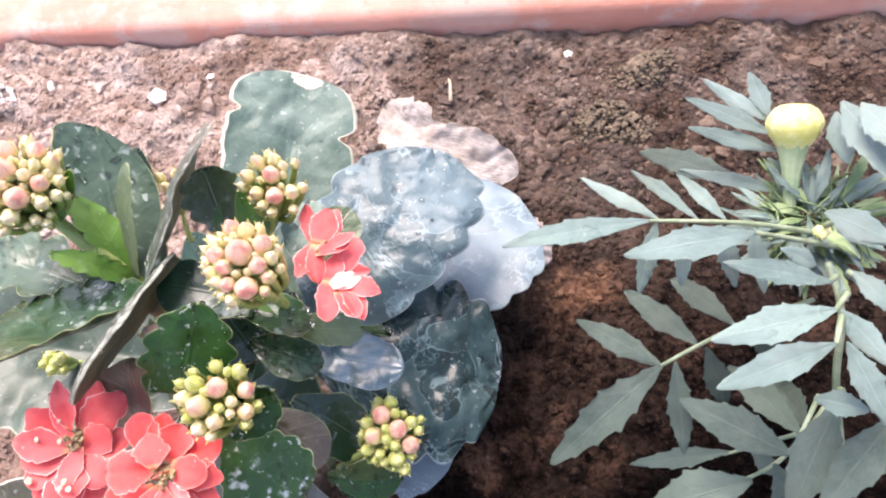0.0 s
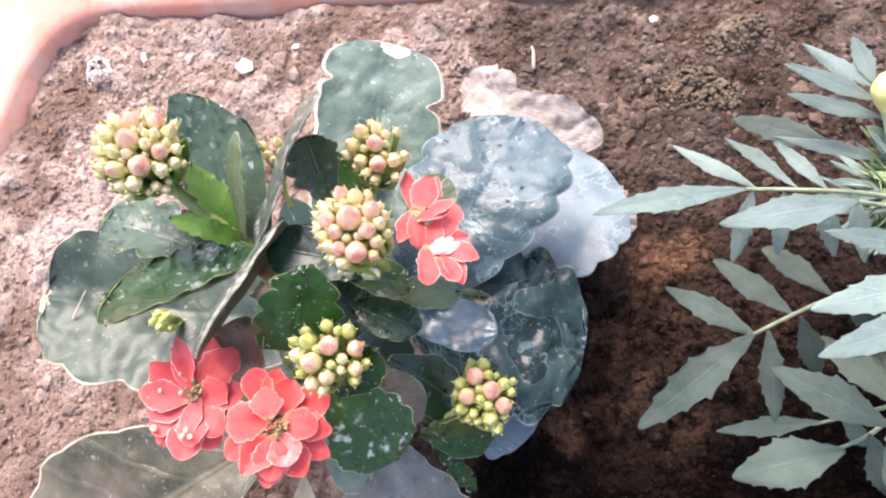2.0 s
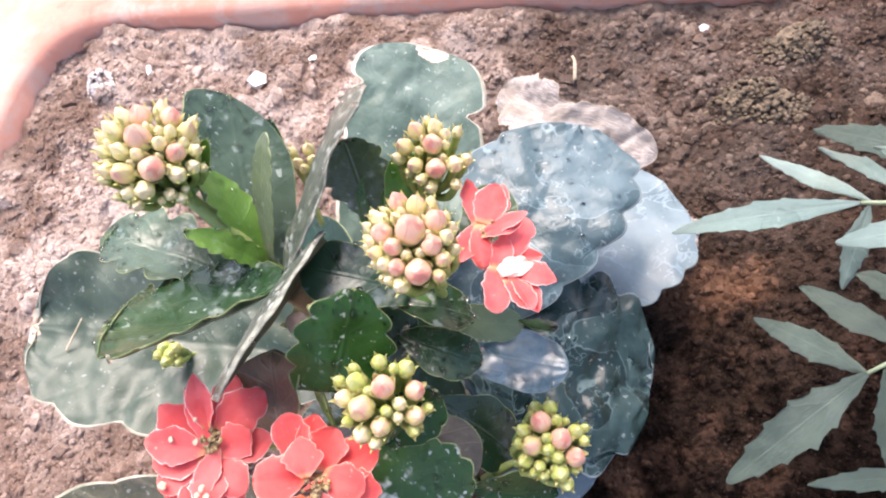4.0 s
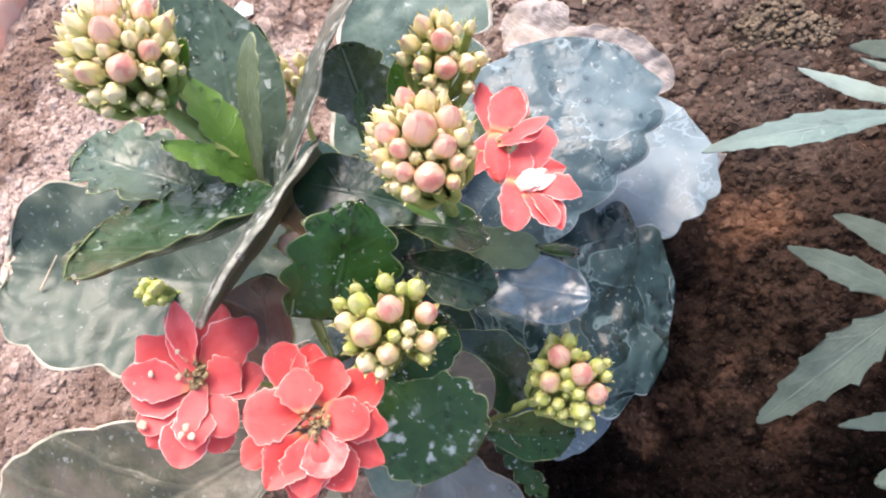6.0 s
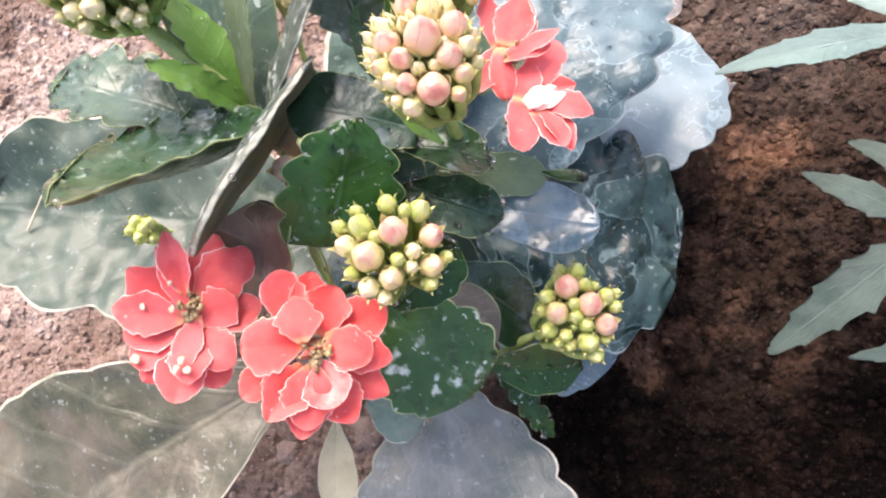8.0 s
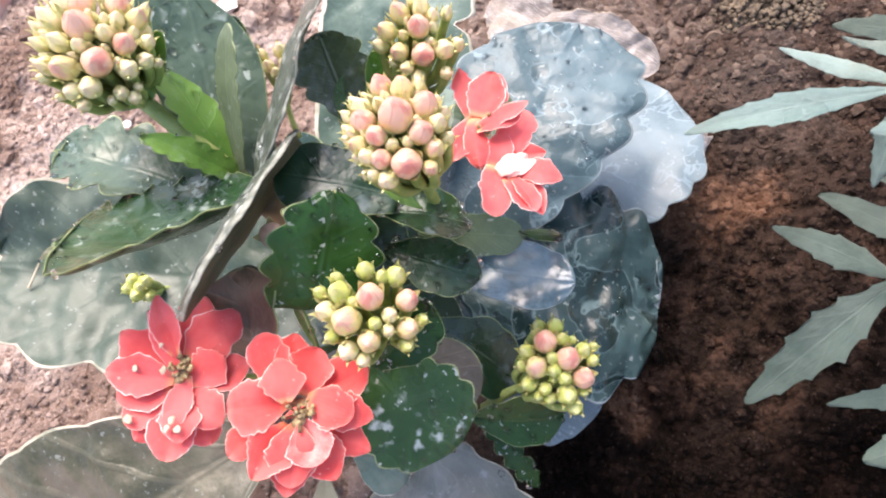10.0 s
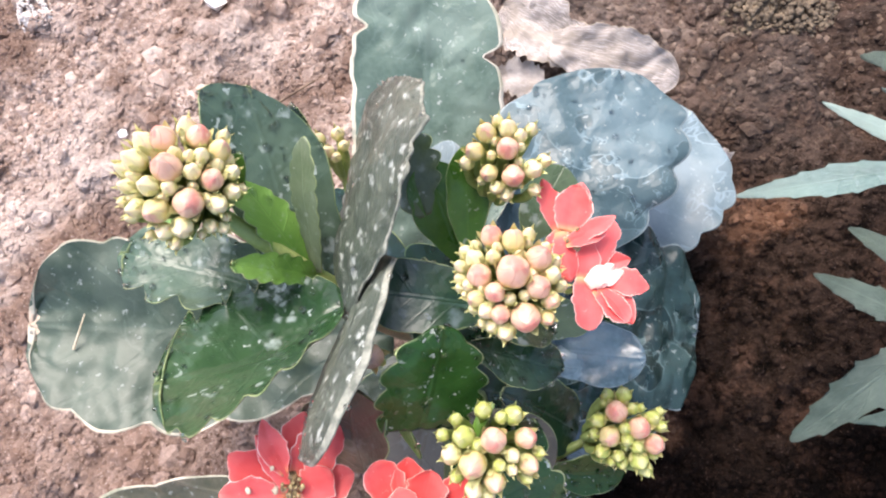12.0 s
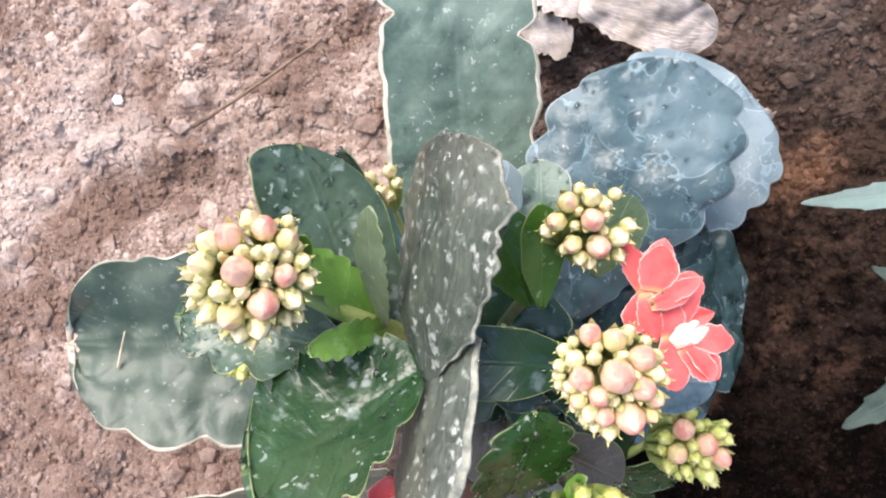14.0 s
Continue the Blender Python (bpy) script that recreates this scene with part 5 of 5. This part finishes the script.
leaflet(frond, (0.1380, -0.0116, 0.0900), (0.1182, -0.0182, 0.0910), (-0.0009, 0.0027, 0.0003))
frond = compound_leaf([(0.1450, 0.0058, 0.0750), (0.1418, 0.0029, 0.0800)], 0.0009)
leaflet(frond, (0.1427, 0.0028, 0.0800), (0.1240, 0.0078, 0.0820), (0.0007, 0.0023, 0.0005))
frond = compound_leaf([(0.1451, -0.0096, 0.0450), (0.1365, -0.0223, 0.0480)], 0.0009)
leaflet(frond, (0.1365, -0.0223, 0.0480), (0.1158, -0.0101, 0.0500), (0.0023, 0.0039, 0.0005), MARI_OLD_SHADED)
leaflet(frond, (0.1399, -0.0180, 0.0460), (0.1300, 0.0019, 0.0300), (0.0031, 0.0019, 0.0005), MARI_OLD_SHADED)
leaflet(frond, (0.1417, -0.0165, 0.0440), (0.1391, 0.0005, 0.0280), (0.0033, 0.0009, 0.0004), MARI_OLD_SHADED)
frond = compound_leaf([(0.1458, -0.0121, 0.0450), (0.1357, -0.0221, 0.0400), (0.1249, -0.0266, 0.0360)], 0.0009)
leaflet(frond, (0.1296, -0.0258, 0.0380), (0.1063, -0.0309, 0.0300), (-0.0013, 0.0056, 0.0003), MARI_OLD_SHADED)
leaflet(frond, (0.1344, -0.0226, 0.0400), (0.1390, -0.0344, 0.0280), (-0.0035, -0.0010, -0.0004), MARI_OLD_SHADED)
frond = compound_leaf([(0.1485, -0.0120, 0.0200), (0.1271, -0.0169, 0.0180)], 0.0009)
leaflet(frond, (0.1285, -0.0162, 0.0180), (0.1044, -0.0182, 0.0170), (-0.0002, 0.0026, 0.0002), MARI_OLD_SHADED)
leaflet(frond, (0.1336, -0.0161, 0.0200), (0.1384, -0.0217, 0.0160), (-0.0021, -0.0016, -0.0003), MARI_OLD_SHADED)
frond = compound_leaf([(0.1440, -0.0136, 0.0660), (0.1414, -0.0170, 0.0700)], 0.0009)
leaflet(frond, (0.1416, -0.0167, 0.0700), (0.1311, -0.0356, 0.0620), (-0.0036, 0.0021, -0.0003), MARI_OLD_SHADED)
leaflet(frond, (0.1494, -0.0205, 0.0720), (0.1356, -0.0356, 0.0660), (-0.0028, 0.0026, -0.0002), MARI_OLD_SHADED)
frond = compound_leaf([(0.1413, -0.0154, 0.0740), (0.1408, -0.0174, 0.0780)], 0.0009)
leaflet(frond, (0.1358, -0.0176, 0.0780), (0.1441, -0.0203, 0.0780), (-0.0007, -0.0023, -0.0003))
leaflet(frond, (0.1412, -0.0099, 0.0850), (0.1457, -0.0243, 0.0820), (-0.0025, -0.0007, -0.0005))
leaflet(frond, (0.1415, -0.0043, 0.0850), (0.1478, -0.0142, 0.0830), (-0.0020, -0.0012, -0.0005))
frond = compound_leaf([(0.1467, 0.0189, 0.0700), (0.1484, 0.0174, 0.0750)], 0.0009)
leaflet(frond, (0.1457, 0.0196, 0.0750), (0.1558, 0.0101, 0.0780), (-0.0018, -0.0022, -0.0008))
leaflet(frond, (0.1541, 0.0446, 0.0750), (0.1586, 0.0220, 0.0780), (-0.0038, -0.0009, -0.0009))
leaflet(frond, (0.1558, 0.0407, 0.0800), (0.1584, 0.0253, 0.0850), (-0.0031, -0.0008, -0.0008))
leaflet(frond, (0.1542, 0.0452, 0.0700), (0.1531, 0.0314, 0.0720), (-0.0029, 0.0002, -0.0004))
frond = compound_leaf([(0.1487, 0.0087, 0.0700), (0.1529, 0.0028, 0.0720)], 0.0009)
leaflet(frond, (0.1491, 0.0078, 0.0720), (0.1547, -0.0019, 0.0720), (-0.0020, -0.0012, -0.0005))
leaflet(frond, (0.1439, 0.0104, 0.0700), (0.1354, 0.0113, 0.0780), (0.0006, 0.0019, 0.0005))
marigold_stem([(0.1574, -0.0284, 0.0000), (0.1487, -0.0086, 0.0450), (0.1488, 0.0029, 0.0600), (0.1468, 0.0125, 0.0660)], .0009)
marigold_bud((0.1436, 0.0290, 0.0600), (0.1453, 0.0460, 0.0750))
feathery_leaves((0.1478, 0.0258, 0.0565))
green_bud((0.1462, 0.0186, 0.0680))
# -- end of the leaves --

# ---- stems of the kalanchoe ----


def stem(*points, radius=0.0016):
    bm = bmesh.new()
    tube(bm, points, radius, 9, 0.7)
    part("stem", bm, BROWN_STEM if points[0][2] < 0.01 else STALK if points[-1][2] > 0.1 else SHADED_STEM, kalanchoe)


stem((0.018, 0.004, -0.006), (0.016, 0.005, 0.04), (0.013, 0.005, 0.094), radius=0.0032)
stem((0.017, 0.004, 0.03), (0.028, 0.003, 0.055), (0.0405, 0.0030, 0.088), radius=0.0012)
stem((0.017, 0.004, 0.03), (0.026, -0.006, 0.055), (0.0330, -0.0190, 0.082), radius=0.0012)
stem((0.017, 0.004, 0.03), (0.012, -0.008, 0.055), (0.0075, -0.0200, 0.077), radius=0.0011)
stem((0.017, 0.004, 0.03), (0.020, -0.010, 0.055), (0.0235, -0.0265, 0.077), radius=0.0011)
stem((0.016, 0.006, 0.05), (0.0065, 0.0110, 0.084), (0.0015, 0.0150, 0.0965), (-0.0058, 0.0209, 0.103), radius=0.0019)
stem((0.017, 0.004, 0.02), (0.028, -0.012, 0.036), (0.037, -0.022, 0.050), radius=0.0015)
stem((0.018, 0.006, 0.05), (0.026, 0.012, 0.072), (0.034, 0.017, 0.089), radius=0.0014)
stem((0.016, 0.004, 0.01), (-0.008, 0.002, 0.025), (-0.026, 0.003, 0.039), radius=0.0012)

# ---- small things on the soil ----


def dried_leaf(label, base, tip, side, **shape):
    ob = part("dried_leaf", blade(base, tip, side, **shape), (DRY, DRY_EDGE))
    tagged(ob, label, "dried leaf", "dried leaves on the soil")


dried_leaf("crumpled papery cream leaf lying on the soil", (0.056, 0.084, 0.013), (0.0325, 0.107, 0.010), (0.0058, 0.0062, 0.002), cup=0.2, bend=0.05, wave=0.004, ragged=0.3, peak=0.5, foot=0.4, thick=0.0004, crumple=0.0016)
dried_leaf("curled beige leaf with a darker edge, lying on the soil", (0.046, 0.090, 0.014), (0.079, 0.0755, 0.009), (0.0030, 0.0077, 0.003), cup=0.3, bend=0.10, wave=0.004, ragged=0.16, peak=0.5, foot=0.4, thick=0.0004, crumple=0.0016)
dried_leaf("torn scrap of brown leaf beside the green leaves", (0.080, 0.0595, 0.010), (0.0862, 0.0440, 0.008), (0.0042, 0.0025, 0.001), wave=0.005, ragged=0.5, thick=0.0004, crumple=0.004)
dried_leaf("torn scrap of brown leaf between the green leaves", (0.028, 0.088, 0.006), (0.043, 0.080, 0.010), (0.002, 0.0050, 0.001), wave=0.006, ragged=0.5, thick=0.0004)


def grit(place, size, label="angular white chip of stone on the soil"):
    bm = bmesh.new()
    lump(bm, (place[0], place[1], soil_height(place[0], place[1]) + size * 0.35), size, place[0] * 90, 0.5, 1)
    chip = part("stone_chip", bm, WHITE_STONE)
    for face in chip.data.polygons:
        face.use_smooth = False
    tagged(chip, label, "stone chip", "white chips on the soil")


for x, y, size in ((-0.071, 0.140, 0.0048), (0.098, 0.131, 0.0022), (-0.121, 0.152, 0.0026), (-0.046, 0.144, 0.0018), (-0.106, 0.0945, 0.0024), (0.064, -0.002, 0.0007)):
    grit((x, y), size)


def clod(x, y, size, skin=CRUMB, label="crumbly clod of soil"):
    """A low heap of grains that hold together."""
    bm = bmesh.new()
    rnd = random.Random(round(x * 9000 + y * 7000))
    lump(bm, (x, y, soil_height(x, y)), size * 0.8, x * 70 + y * 30, 0.4, 2)
    for k in range(int(60 + size * 16000)):
        a, r = rnd.uniform(0, 6.28), size * math.sqrt(rnd.random()) * (1 + 0.25 * fbm((k, x, y), 3.0))
        px, py = x + r * 1.25 * math.cos(a), y + r * 0.85 * math.sin(a)
        lump(bm, (px, py, soil_height(px, py) + 0.42 * size * (1 - (r / size) ** 2)), rnd.uniform(0.0005, 0.0011), k * 0.7, 0.8, 1)
    tagged(part("soil_clod", bm, skin), label, "soil clod", "clods on the soil")


for x, y, size in ((-0.142, 0.144, 0.006), (-0.117, 0.078, 0.005), (-0.054, 0.082, 0.0045), (0.091, -0.023, 0.004), (0.030, 0.118, 0.005),
                   (-0.075, 0.098, 0.005), (-0.125, 0.032, 0.004), (0.075, -0.030, 0.0035)):
    clod(x, y, size)
clod(-0.1432, 0.1464, 0.0065, PALE_CRUMB, "whitish crumbly clod of soil")
for x, y, size in ((0.1065, 0.098, 0.009), (0.124, 0.116, 0.010), (0.116, 0.093, 0.007)):
    clod(x, y, size, MOSSY, "olive-brown crumbly clod of soil")


def twig(label, *points, radius=0.0007, skin=TWIG):
    bm = bmesh.new()
    tube(bm, points, radius, 6, 0.5)
    tagged(part("twig", bm, skin), label, "twig", "twigs on the soil")


twig("thin dark twig lying on the soil", (-0.075, 0.078, 0.004), (-0.055, 0.085, 0.0055), (-0.030, 0.097, 0.004))
twig("short pale straw lying on the soil", (0.0555, 0.112, 0.003), (0.056, 0.117, 0.006), (0.055, 0.121, 0.004), skin=STRAW)
twig("short pale straw lying on an old leaf", (-0.0700, 0.0090, 0.0562), (-0.0690, 0.0115, 0.0566), (-0.0665, 0.0170, 0.0576), radius=0.0004, skin=STRAW)
